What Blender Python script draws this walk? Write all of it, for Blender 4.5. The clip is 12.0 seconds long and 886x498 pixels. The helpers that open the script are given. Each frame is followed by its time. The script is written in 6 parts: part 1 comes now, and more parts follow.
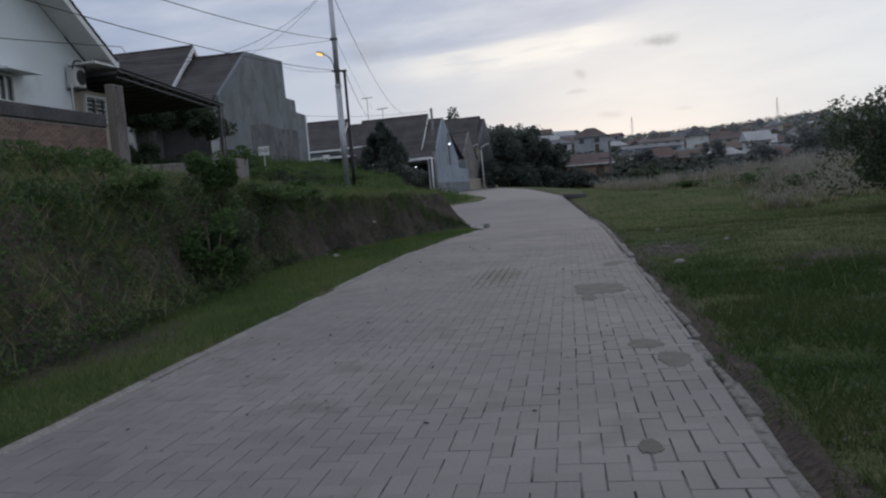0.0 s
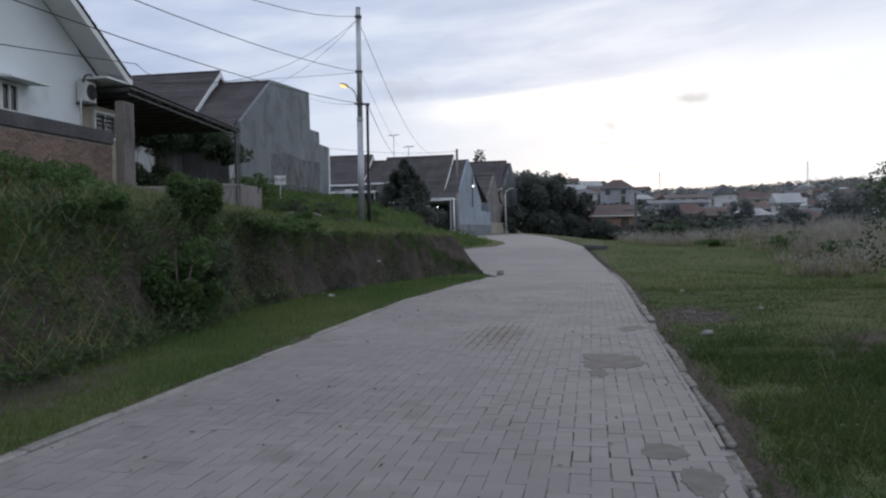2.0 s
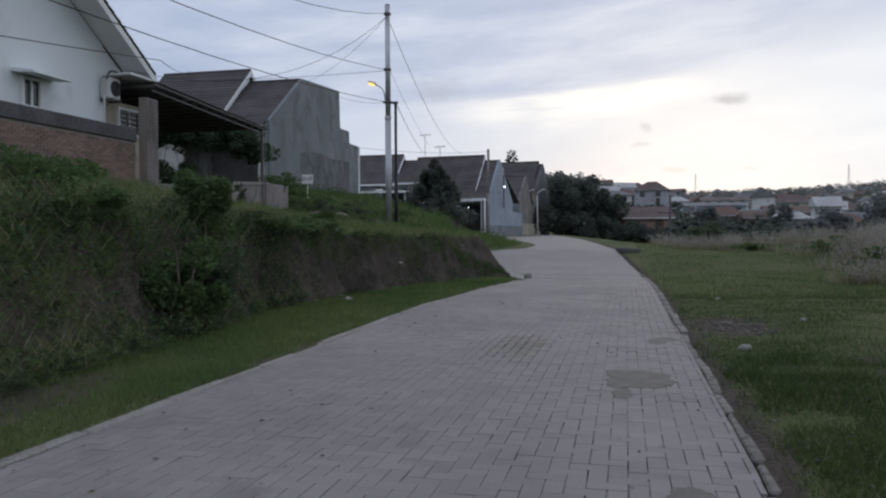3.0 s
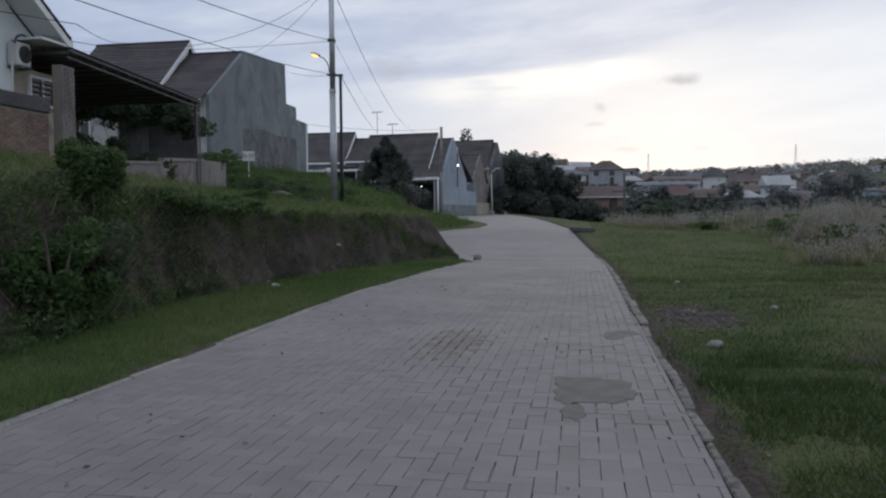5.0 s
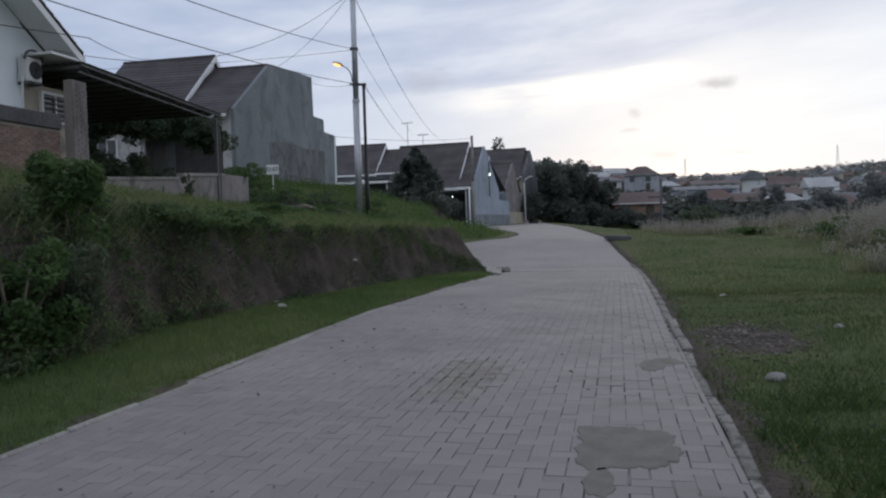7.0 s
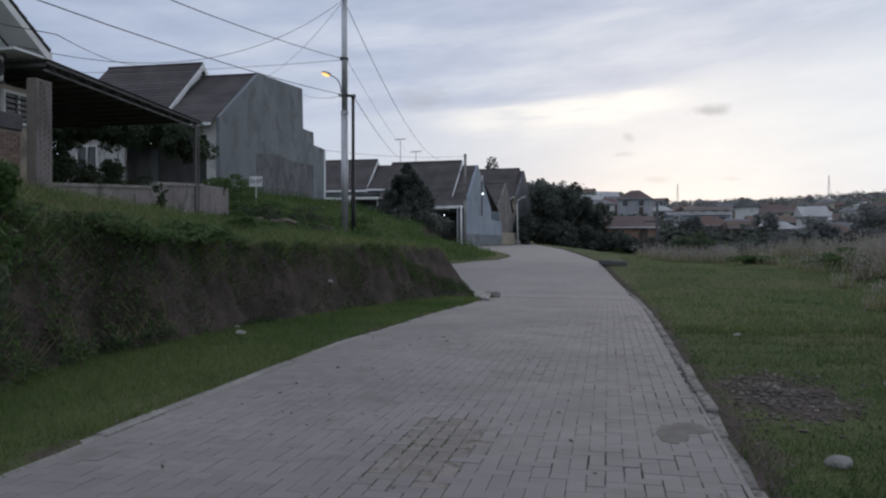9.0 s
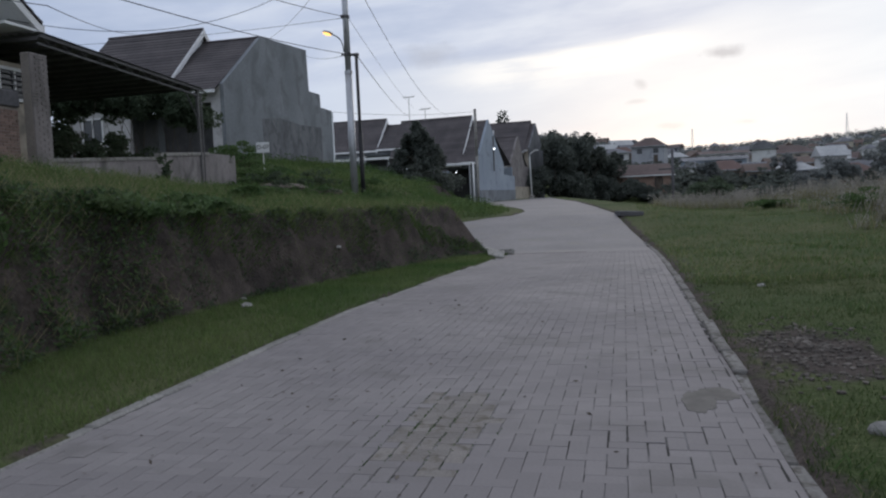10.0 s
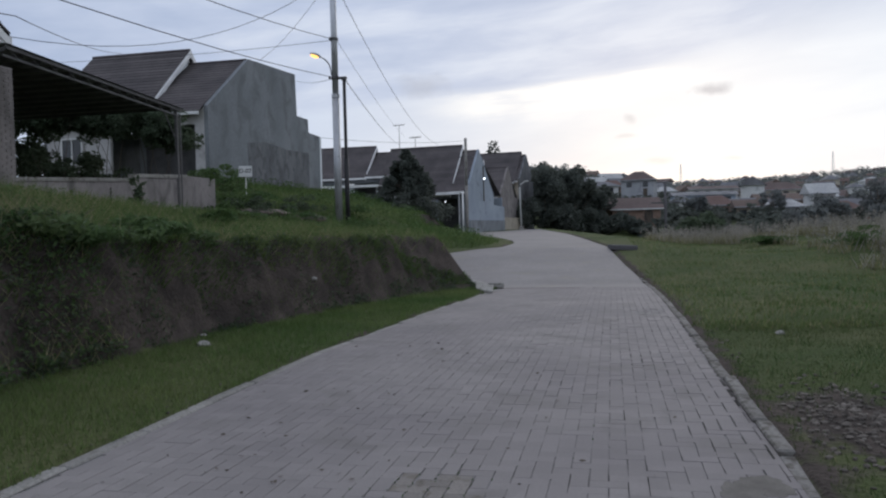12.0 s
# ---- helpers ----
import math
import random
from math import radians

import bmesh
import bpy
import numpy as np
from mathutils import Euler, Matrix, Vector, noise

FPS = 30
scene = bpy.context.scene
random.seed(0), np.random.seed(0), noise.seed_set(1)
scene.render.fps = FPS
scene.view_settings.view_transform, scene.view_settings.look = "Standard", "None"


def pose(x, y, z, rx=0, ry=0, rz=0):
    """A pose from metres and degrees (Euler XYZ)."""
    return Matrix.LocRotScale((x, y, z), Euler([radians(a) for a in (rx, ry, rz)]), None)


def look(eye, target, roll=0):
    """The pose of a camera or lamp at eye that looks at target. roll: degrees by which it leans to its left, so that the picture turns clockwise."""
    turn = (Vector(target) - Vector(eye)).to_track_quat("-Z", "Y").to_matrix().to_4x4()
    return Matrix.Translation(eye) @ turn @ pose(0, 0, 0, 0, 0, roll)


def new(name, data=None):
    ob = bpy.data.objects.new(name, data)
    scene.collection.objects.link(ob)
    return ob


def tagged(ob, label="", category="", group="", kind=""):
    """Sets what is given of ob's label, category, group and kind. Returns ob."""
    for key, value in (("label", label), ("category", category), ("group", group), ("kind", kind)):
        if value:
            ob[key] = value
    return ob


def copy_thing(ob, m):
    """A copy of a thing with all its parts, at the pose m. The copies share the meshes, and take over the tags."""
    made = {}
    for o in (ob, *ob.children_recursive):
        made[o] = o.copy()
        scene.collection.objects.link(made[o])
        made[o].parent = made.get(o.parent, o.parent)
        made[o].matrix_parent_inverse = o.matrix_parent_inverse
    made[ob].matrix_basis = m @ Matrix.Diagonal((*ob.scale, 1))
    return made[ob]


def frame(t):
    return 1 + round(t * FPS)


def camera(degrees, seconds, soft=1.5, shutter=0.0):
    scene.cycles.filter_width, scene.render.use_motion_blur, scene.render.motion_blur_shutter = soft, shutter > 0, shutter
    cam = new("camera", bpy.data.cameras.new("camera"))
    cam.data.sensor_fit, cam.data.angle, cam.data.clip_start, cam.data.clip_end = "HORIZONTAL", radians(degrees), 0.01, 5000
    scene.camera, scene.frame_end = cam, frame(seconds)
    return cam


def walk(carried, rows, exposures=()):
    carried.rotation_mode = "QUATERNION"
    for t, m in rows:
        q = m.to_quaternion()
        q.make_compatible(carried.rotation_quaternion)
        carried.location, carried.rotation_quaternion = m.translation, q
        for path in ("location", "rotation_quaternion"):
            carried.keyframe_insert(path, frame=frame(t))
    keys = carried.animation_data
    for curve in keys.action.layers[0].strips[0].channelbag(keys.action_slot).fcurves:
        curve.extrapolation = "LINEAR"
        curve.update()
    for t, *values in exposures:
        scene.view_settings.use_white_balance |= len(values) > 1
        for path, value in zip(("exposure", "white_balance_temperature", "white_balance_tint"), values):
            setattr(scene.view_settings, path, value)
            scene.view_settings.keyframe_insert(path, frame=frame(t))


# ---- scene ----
cam = camera(59.4, 12.0, soft=2.2)
PATH = [
    (0, (-0.037, -4.131, 1.203), (-0.365, -2.163, 1.056), -4.7),
    (0.5, (0.03, -3.834, 1.221), (-0.296, -1.865, 1.091), -2.0),
    (1, (0.021, -3.513, 1.174), (-0.402, -1.569, 0.975), -4.1),
    (1.5, (0.041, -3.144, 1.203), (-0.438, -1.207, 1.063), -3.0),
    (2, (0.057, -2.858, 1.212), (-0.32, -0.894, 1.173), -0.9),
    (2.5, (0.076, -2.544, 1.22), (-0.348, -0.589, 1.193), -2.8),
    (2.7, (0.101, -2.422, 1.226), (-0.327, -0.468, 1.193), -1.1),
    (4.3, (0.179, -1.41, 1.24), (-0.33, 0.523, 1.192), 0.1),
    (4.5, (0.199, -1.338, 1.243), (-0.268, 0.606, 1.198), 0.6),
    (5, (0.143, -0.874, 1.221), (-0.205, 1.093, 1.131), -0.5),
    (5.5, (0.185, -0.602, 1.239), (-0.213, 1.357, 1.271), -0.4),
    (6, (0.184, -0.346, 1.242), (-0.278, 1.6, 1.21), -0.3),
    (6.5, (0.161, -0.08, 1.228), (-0.221, 1.881, 1.136), -1.4),
    (7, (0.208, 0.228, 1.236), (-0.23, 2.179, 1.174), -1.7),
    (7.5, (0.236, 0.471, 1.263), (-0.218, 2.418, 1.205), -1.2),
    (7.7, (0.198, 0.619, 1.268), (-0.201, 2.579, 1.237), 0.4),
    (9.3, (0.049, 1.616, 1.283), (-0.369, 3.572, 1.268), -0.1),
    (9.5, (0.066, 1.616, 1.272), (-0.339, 3.57, 1.143), -0.5),
    (10, (0.058, 1.97, 1.322), (-0.399, 3.913, 1.198), -2.7),
    (10.5, (0.015, 2.135, 1.334), (-0.445, 4.08, 1.28), -1.4),
    (11, (-0.061, 2.48, 1.322), (-0.393, 4.451, 1.285), -1.2),
    (11.5, (-0.084, 2.871, 1.323), (-0.495, 4.827, 1.249), -2.1),
    (12, (-0.123, 3.025, 1.335), (-0.549, 4.978, 1.285), -1.5),
]
STOPS = [(0, -0.27), (0.5, -0.02), (1, 0.0), (1.5, 0.2), (2, 0.13), (2.5, -0.03), (4.5, -0.05), (5.5, -0.07), (6.5, -0.08), (7.5, 0.08), (9.5, -0.17), (10.5, 0.15), (11.0, -0.13), (12, 0.03)]
walk(cam, [(t, look(eye, target, roll)) for t, eye, target, roll in PATH], [(t, s, 6280, 10) for t, s in STOPS])

# ---- world and light ----
world = bpy.data.worlds.new("evening_sky")
scene.world = world
world.use_nodes = True
wn, wl = world.node_tree.nodes, world.node_tree.links
wn.clear()
SUN_AZ, SUN_EL = radians(4), radians(9)
sun_dir = (math.sin(SUN_AZ) * math.cos(SUN_EL), math.cos(SUN_AZ) * math.cos(SUN_EL), math.sin(SUN_EL))


def build_sky():
    out, bg = wn.new("ShaderNodeOutputWorld"), wn.new("ShaderNodeBackground")
    wl.new(bg.outputs[0], out.inputs[0])
    coord = wn.new("ShaderNodeTexCoord")
    nish = wn.new("ShaderNodeTexSky")
    nish.sky_type, nish.sun_disc = "NISHITA", False
    nish.sun_elevation, nish.sun_rotation = SUN_EL, SUN_AZ
    sep = wn.new("ShaderNodeSeparateXYZ")
    wl.new(coord.outputs["Generated"], sep.inputs[0])

    def put(node, slot, v):
        if isinstance(v, (int, float)): node.inputs[slot].default_value = v
        else: wl.new(v, node.inputs[slot])

    def calc(op, a, b=0.0, c=0.0):
        n = wn.new("ShaderNodeMath"); n.operation = op
        put(n, 0, a); put(n, 1, b); put(n, 2, c)
        return n.outputs[0]

    def ease(v, lo, hi, a=0.0, b=1.0):
        n = wn.new("ShaderNodeMapRange"); n.interpolation_type = "SMOOTHSTEP"
        for k, q in enumerate((v, lo, hi, a, b)): put(n, k, q)
        return n.outputs[0]

    def ramp(v, stops):
        n = wn.new("ShaderNodeValToRGB"); wl.new(v, n.inputs[0])
        e = n.color_ramp.elements
        e[0].position, e[0].color = stops[0][0], (*stops[0][1], 1)
        e[1].position, e[1].color = stops[-1][0], (*stops[-1][1], 1)
        for p, c in stops[1:-1]:
            q = e.new(p); q.color = (*c, 1)
        return n.outputs[0]

    def blend(kind, f, a, b):
        n = wn.new("ShaderNodeMix"); n.data_type, n.blend_type = "RGBA", kind
        put(n, 0, f); wl.new(a, n.inputs[6])
        if isinstance(b, tuple): n.inputs[7].default_value = (*b, 1)
        else: wl.new(b, n.inputs[7])
        return n.outputs[2]

    az = calc("ARCTAN2", sep.outputs["X"], sep.outputs["Y"])
    el = calc("ARCSINE", sep.outputs["Z"])
    level = calc("MULTIPLY_ADD", az, -0.076, el)           # the cloud sheets lean a little across the sky

    def sheet_noise(sx, sy, shift, detail=7, rough=0.55, twist=0.3):
        cb = wn.new("ShaderNodeCombineXYZ")
        wl.new(calc("MULTIPLY", az, sx), cb.inputs[0]); wl.new(calc("MULTIPLY", level, sy), cb.inputs[1])
        cb.inputs[2].default_value = shift
        t = wn.new("ShaderNodeTexNoise"); wl.new(cb.outputs[0], t.inputs["Vector"])
        for k, v in (("Scale", 1.0), ("Detail", detail), ("Roughness", rough), ("Distortion", twist)): t.inputs[k].default_value = v
        return t.outputs[0]

    broad, torn, wisp = sheet_noise(3.0, 13.0, 1.7), sheet_noise(7.0, 30.0, 4.2), sheet_noise(9.0, 75.0, 8.1, 6, 0.6)
    turn = calc("MULTIPLY_ADD", az, 1 / (2 * math.pi), 0.5)
    at = lambda deg: 0.5 + deg / 360
    # bright haze below the cloud, brightest towards the hidden sun
    low = ramp(turn, [(at(-180), (0.58, 0.63, 0.72)), (at(-48), (0.55, 0.62, 0.75)), (at(-24), (0.60, 0.665, 0.80)), (at(-14), (0.70, 0.74, 0.83)), (at(-4), (0.785, 0.805, 0.86)), (at(7), (0.865, 0.88, 0.915)), (at(24), (0.91, 0.93, 0.965)), (at(70), (0.66, 0.70, 0.78)), (at(180), (0.58, 0.63, 0.72))])
    low = blend("MULTIPLY", 1.0, low, ramp(torn, [(0.3, (0.93, 0.94, 0.96)), (0.68, (1.04, 1.035, 1.02))]))
    low = blend("ADD", calc("MULTIPLY", ease(az, -0.27, -0.10), calc("MULTIPLY", ease(az, 0.05, -0.05), ease(calc("MULTIPLY_ADD", wisp, 0.03, el), 0.11, 0.075))), low, (0.05, 0.015, -0.02))
    # blue-grey cloud deck above, lighter overhead
    deck = ramp(calc("MULTIPLY_ADD", torn, 0.35, calc("MULTIPLY", broad, 0.65)), [(0.38, (0.43, 0.50, 0.66)), (0.50, (0.54, 0.60, 0.745)), (0.62, (0.70, 0.745, 0.845))])
    deck = blend("MULTIPLY", 1.0, deck, ramp(sep.outputs["Z"], [(0.28, (1.0, 1.0, 1.0)), (0.5, (1.14, 1.13, 1.11)), (0.9, (1.26, 1.24, 1.2))]))
    lip = calc("ADD", calc("SUBTRACT", level, 0.196), calc("MULTIPLY_ADD", torn, 0.034, calc("MULTIPLY_ADD", wisp, 0.010, -0.005)))
    edge = ease(lip, calc("MULTIPLY", ease(az, 0.02, 0.25), -0.03), ease(az, 0.02, 0.25, 0.014, 0.075))
    sky = blend("MIX", calc("MULTIPLY", edge, ease(az, 0.0, 0.3, 0.92, 0.75)), low, deck)
    # the low sun lights the cloud's torn underside
    band = calc("MULTIPLY", ease(lip, -0.036, -0.010), ease(lip, 0.008, -0.002))
    band = calc("MULTIPLY", band, calc("MULTIPLY", ease(az, -0.27, -0.14), ease(az, 0.12, 0.02)))
    band = calc("MULTIPLY", band, ease(wisp, 0.33, 0.56, 0.35, 1.0))
    mul = wn.new("ShaderNodeMix"); mul.data_type, mul.blend_type = "RGBA", "ADD"
    wl.new(band, mul.inputs[0]); wl.new(sky, mul.inputs[6]); mul.inputs[7].default_value = (0.24, 0.19, 0.10, 1)
    # small grey puffs that drift before the bright cloud
    for deg, up, w, h, dark in PUFFS:
        cx, cy, cz = math.sin(radians(deg)) * math.cos(radians(up)), math.cos(radians(deg)) * math.cos(radians(up)), math.sin(radians(up))
        sub = wn.new("ShaderNodeVectorMath"); sub.operation = "SUBTRACT"; sub.inputs[1].default_value = Vector((cx, cy, cz)).normalized()
        wl.new(coord.outputs["Generated"], sub.inputs[0])
        wob = wn.new("ShaderNodeVectorMath"); wob.operation = "MULTIPLY_ADD"
        wob.inputs[1].default_value, wob.inputs[2].default_value = (1.3 * w, 1.3 * w, 1.5 * h), (-0.65 * w, -0.65 * w, -0.75 * h)
        nn = wn.new("ShaderNodeTexNoise"); nn.inputs["Scale"].default_value, nn.inputs["Detail"].default_value = 45, 5
        wl.new(coord.outputs["Generated"], nn.inputs["Vector"]); wl.new(nn.outputs["Color"], wob.inputs[0])
        ad = wn.new("ShaderNodeVectorMath"); wl.new(sub.outputs[0], ad.inputs[0]); wl.new(wob.outputs[0], ad.inputs[1])
        sq = wn.new("ShaderNodeVectorMath"); sq.operation = "MULTIPLY"; sq.inputs[1].default_value = (1 / w, 0.5 / w, 1 / h)
        wl.new(ad.outputs[0], sq.inputs[0])
        ln = wn.new("ShaderNodeVectorMath"); ln.operation = "LENGTH"; wl.new(sq.outputs[0], ln.inputs[0])
        rg = wn.new("ShaderNodeMapRange"); rg.inputs[1].default_value, rg.inputs[2].default_value = 1.1, 0.3
        rg.inputs[3].default_value, rg.inputs[4].default_value = 0.0, dark
        wl.new(ln.outputs["Value"], rg.inputs[0])
        pf = wn.new("ShaderNodeMix"); pf.data_type, pf.blend_type = "RGBA", "MIX"
        pf.inputs[7].default_value = (0.44, 0.46, 0.53, 1)
        wl.new(rg.outputs[0], pf.inputs[0]); wl.new(mul.outputs[2], pf.inputs[6])
        mul = pf
    # a little of the clear sky behind the cloud
    sc = wn.new("ShaderNodeMix"); sc.data_type, sc.blend_type = "RGBA", "MIX"
    nsc = wn.new("ShaderNodeMix"); nsc.data_type, nsc.blend_type = "RGBA", "MULTIPLY"
    nsc.inputs[0].default_value = 1; nsc.inputs[7].default_value = (0.10, 0.10, 0.10, 1)
    wl.new(nish.outputs[0], nsc.inputs[6])
    sc.inputs[0].default_value = 0.06
    wl.new(mul.outputs[2], sc.inputs[6]); wl.new(nsc.outputs[2], sc.inputs[7])
    wl.new(sc.outputs[2], bg.inputs[0])
    bg.inputs[1].default_value = SKY_STRENGTH


SKY_STRENGTH = 1.0
PUFFS = [(7.0, 9.2, 0.027, 0.0085, 0.75), (1.4, 7.5, 0.010, 0.008, 0.45), (1.1, 6.3, 0.014, 0.0035, 0.35), (3.3, 4.5, 0.018, 0.005, 0.3), (-13.4, 10.4, 0.036, 0.016, 0.5), (8.4, 4.4, 0.014, 0.003, 0.25)]
build_sky()
sun = new("sun", bpy.data.lights.new("sun", "SUN"))
sun.data.energy, sun.data.angle, sun.data.color = 0.5, radians(25), (1.0, 0.9, 0.78)
sun.matrix_world = look((0, 0, 60), tuple(Vector((0, 0, 60)) - 10 * Vector((sun_dir[0], sun_dir[1], 0.35))))


# ---- materials ----
def material(name, a, b, rough=0.85, big=0.7, fine=18.0, bump=0.25, depth=0.01, metal=0.0, vary=0.0, grain=0.35, stretch=(1, 1, 1), dirt=None, dirt_at=0.6, island=False, spec=0.3):
    """Two colours mixed by a broad noise, with fine grain and relief. vary: how far single pieces differ."""
    m = bpy.data.materials.new(name)
    m.use_nodes = True
    n, l = m.node_tree.nodes, m.node_tree.links
    bs = n["Principled BSDF"]
    bs.inputs["Roughness"].default_value, bs.inputs["Metallic"].default_value = rough, metal
    bs.inputs["Specular IOR Level"].default_value = spec
    co = n.new("ShaderNodeTexCoord")
    mp = n.new("ShaderNodeMapping"); mp.inputs["Scale"].default_value = stretch
    l.new(co.outputs["Object"], mp.inputs[0])
    n1, n2 = n.new("ShaderNodeTexNoise"), n.new("ShaderNodeTexNoise")
    n1.inputs["Scale"].default_value, n1.inputs["Detail"].default_value = big, 5
    n2.inputs["Scale"].default_value, n2.inputs["Detail"].default_value = fine, 4
    l.new(mp.outputs[0], n1.inputs["Vector"]); l.new(mp.outputs[0], n2.inputs["Vector"])
    r1 = n.new("ShaderNodeMapRange"); r1.inputs[1].default_value, r1.inputs[2].default_value = 0.32, 0.68
    l.new(n1.outputs[0], r1.inputs[0])
    mix = n.new("ShaderNodeMix"); mix.data_type = "RGBA"
    mix.inputs[6].default_value, mix.inputs[7].default_value = (*a, 1), (*b, 1)
    l.new(r1.outputs[0], mix.inputs[0])
    col = mix.outputs[2]
    if dirt:
        n3 = n.new("ShaderNodeTexNoise"); n3.inputs["Scale"].default_value, n3.inputs["Detail"].default_value = big * 2.7, 7
        n3.inputs["Distortion"].default_value = 0.6
        l.new(mp.outputs[0], n3.inputs["Vector"])
        r3 = n.new("ShaderNodeMapRange"); r3.inputs[1].default_value, r3.inputs[2].default_value = dirt_at - 0.07, dirt_at + 0.09
        l.new(n3.outputs[0], r3.inputs[0])
        mx = n.new("ShaderNodeMix"); mx.data_type = "RGBA"; mx.inputs[7].default_value = (*dirt, 1)
        l.new(r3.outputs[0], mx.inputs[0]); l.new(col, mx.inputs[6])
        col = mx.outputs[2]
    r2 = n.new("ShaderNodeMapRange"); r2.inputs[3].default_value, r2.inputs[4].default_value = 1 - grain, 1 + grain
    r2.inputs[1].default_value, r2.inputs[2].default_value = 0.25, 0.75
    l.new(n2.outputs[0], r2.inputs[0])
    val = r2.outputs[0]
    if vary:
        if island:
            src = n.new("ShaderNodeNewGeometry").outputs["Random Per Island"]
        else:
            src = n.new("ShaderNodeObjectInfo").outputs["Random"]
        rv = n.new("ShaderNodeMapRange"); rv.inputs[3].default_value, rv.inputs[4].default_value = 1 - vary, 1 + vary
        l.new(src, rv.inputs[0])
        mm = n.new("ShaderNodeMath"); mm.operation = "MULTIPLY"
        l.new(val, mm.inputs[0]); l.new(rv.outputs[0], mm.inputs[1])
        val = mm.outputs[0]
    hs = n.new("ShaderNodeHueSaturation")
    l.new(col, hs.inputs["Color"]); l.new(val, hs.inputs["Value"])
    l.new(hs.outputs[0], bs.inputs["Base Color"])
    if bump:
        bp = n.new("ShaderNodeBump"); bp.inputs["Strength"].default_value, bp.inputs["Distance"].default_value = bump, depth
        l.new(n2.outputs[0], bp.inputs["Height"]); l.new(bp.outputs[0], bs.inputs["Normal"])
    return m


def glow(name, colour, strength):
    m = bpy.data.materials.new(name); m.use_nodes = True
    b = m.node_tree.nodes["Principled BSDF"]
    b.inputs["Base Color"].default_value = (*colour, 1)
    b.inputs["Emission Color"].default_value, b.inputs["Emission Strength"].default_value = (*colour, 1), strength
    return m


def glass(name, colour=(0.03, 0.035, 0.04)):
    m = bpy.data.materials.new(name); m.use_nodes = True
    b = m.node_tree.nodes["Principled BSDF"]
    b.inputs["Base Color"].default_value, b.inputs["Roughness"].default_value = (*colour, 1), 0.08
    return m


PAVER = material("paver", (0.176, 0.160, 0.160), (0.226, 0.207, 0.200), rough=0.85, big=0.55, fine=60, bump=0.3, depth=0.003, vary=0.07, grain=0.07, dirt=(0.165, 0.151, 0.145), dirt_at=0.61)
PAVER_MANY = material("paver_field", (0.176, 0.160, 0.160), (0.226, 0.207, 0.200), rough=0.85, big=0.55, fine=60, bump=0.3, depth=0.003, vary=0.07, grain=0.07, dirt=(0.165, 0.151, 0.145), dirt_at=0.61, island=True)
JOINT = material("joint_sand", (0.205, 0.195, 0.195), (0.165, 0.155, 0.15), rough=0.95, big=0.8, fine=90, bump=0.3, depth=0.004, grain=0.2, stretch=(6, 1, 1), dirt=(0.03, 0.028, 0.026), dirt_at=0.50)
_n, _l = JOINT.node_tree.nodes, JOINT.node_tree.links      # joints washed open on the field side, silted up on the other
_x, _k, _a = _n.new("ShaderNodeSeparateXYZ"), _n.new("ShaderNodeMath"), _n.new("ShaderNodeMath")
_l.new([q for q in _n if q.type == "TEX_COORD"][0].outputs["Object"], _x.inputs[0])
_k.operation, _k.inputs[1].default_value = "MULTIPLY", 0.045
_l.new(_x.outputs["X"], _k.inputs[0])
_t = [q for q in _n if q.type == "TEX_NOISE"][2]
_r = _t.outputs[0].links[0].to_socket
_l.new(_k.outputs[0], _a.inputs[0]); _l.new(_t.outputs[0], _a.inputs[1]); _l.new(_a.outputs[0], _r)
FAR_ROAD = material("far_paving", (0.166, 0.154, 0.154), (0.208, 0.194, 0.190), rough=0.8, big=0.5, fine=9, bump=0.15, depth=0.004, grain=0.12, dirt=(0.19, 0.175, 0.155), dirt_at=0.63)
PAVER_STAINED = material("stained_paver", (0.166, 0.149, 0.136), (0.206, 0.188, 0.170), rough=0.9, big=3, fine=60, bump=0.3, depth=0.003, vary=0.12, grain=0.2, dirt=(0.12, 0.105, 0.085), dirt_at=0.58, island=True)
CEMENT = material("cement_patch", (0.108, 0.099, 0.088), (0.150, 0.138, 0.124), rough=0.9, big=6, fine=70, bump=0.2, depth=0.003, grain=0.12)
KERB = material("kerb_concrete", (0.21, 0.20, 0.185), (0.28, 0.27, 0.25), rough=0.9, big=2.5, fine=45, bump=0.35, depth=0.006, vary=0.12, grain=0.25, dirt=(0.10, 0.09, 0.07), dirt_at=0.6)
KERB_WORN = material("worn_kerb", (0.135, 0.127, 0.117), (0.205, 0.195, 0.180), rough=0.95, big=3.5, fine=40, bump=0.5, depth=0.01, vary=0.18, grain=0.25, dirt=(0.075, 0.066, 0.055), dirt_at=0.52)
SOIL = material("soil", (0.115, 0.092, 0.080), (0.172, 0.140, 0.122), rough=0.98, big=1.2, fine=14, bump=0.7, depth=0.05, grain=0.35)
RUBBLE = material("rubble_stone", (0.075, 0.064, 0.055), (0.165, 0.145, 0.125), rough=0.95, big=3, fine=30, bump=0.5, depth=0.01, vary=0.35, grain=0.25, island=True)
WHITE_WALL = material("white_render", (0.72, 0.755, 0.78), (0.79, 0.82, 0.83), rough=0.9, big=0.35, fine=25, bump=0.12, depth=0.004, grain=0.05, dirt=(0.62, 0.65, 0.66), dirt_at=0.66)
WHITE_TRIM = material("white_trim", (0.68, 0.68, 0.68), (0.78, 0.78, 0.77), rough=0.7, big=1.5, fine=30, bump=0.08, depth=0.003, grain=0.06)
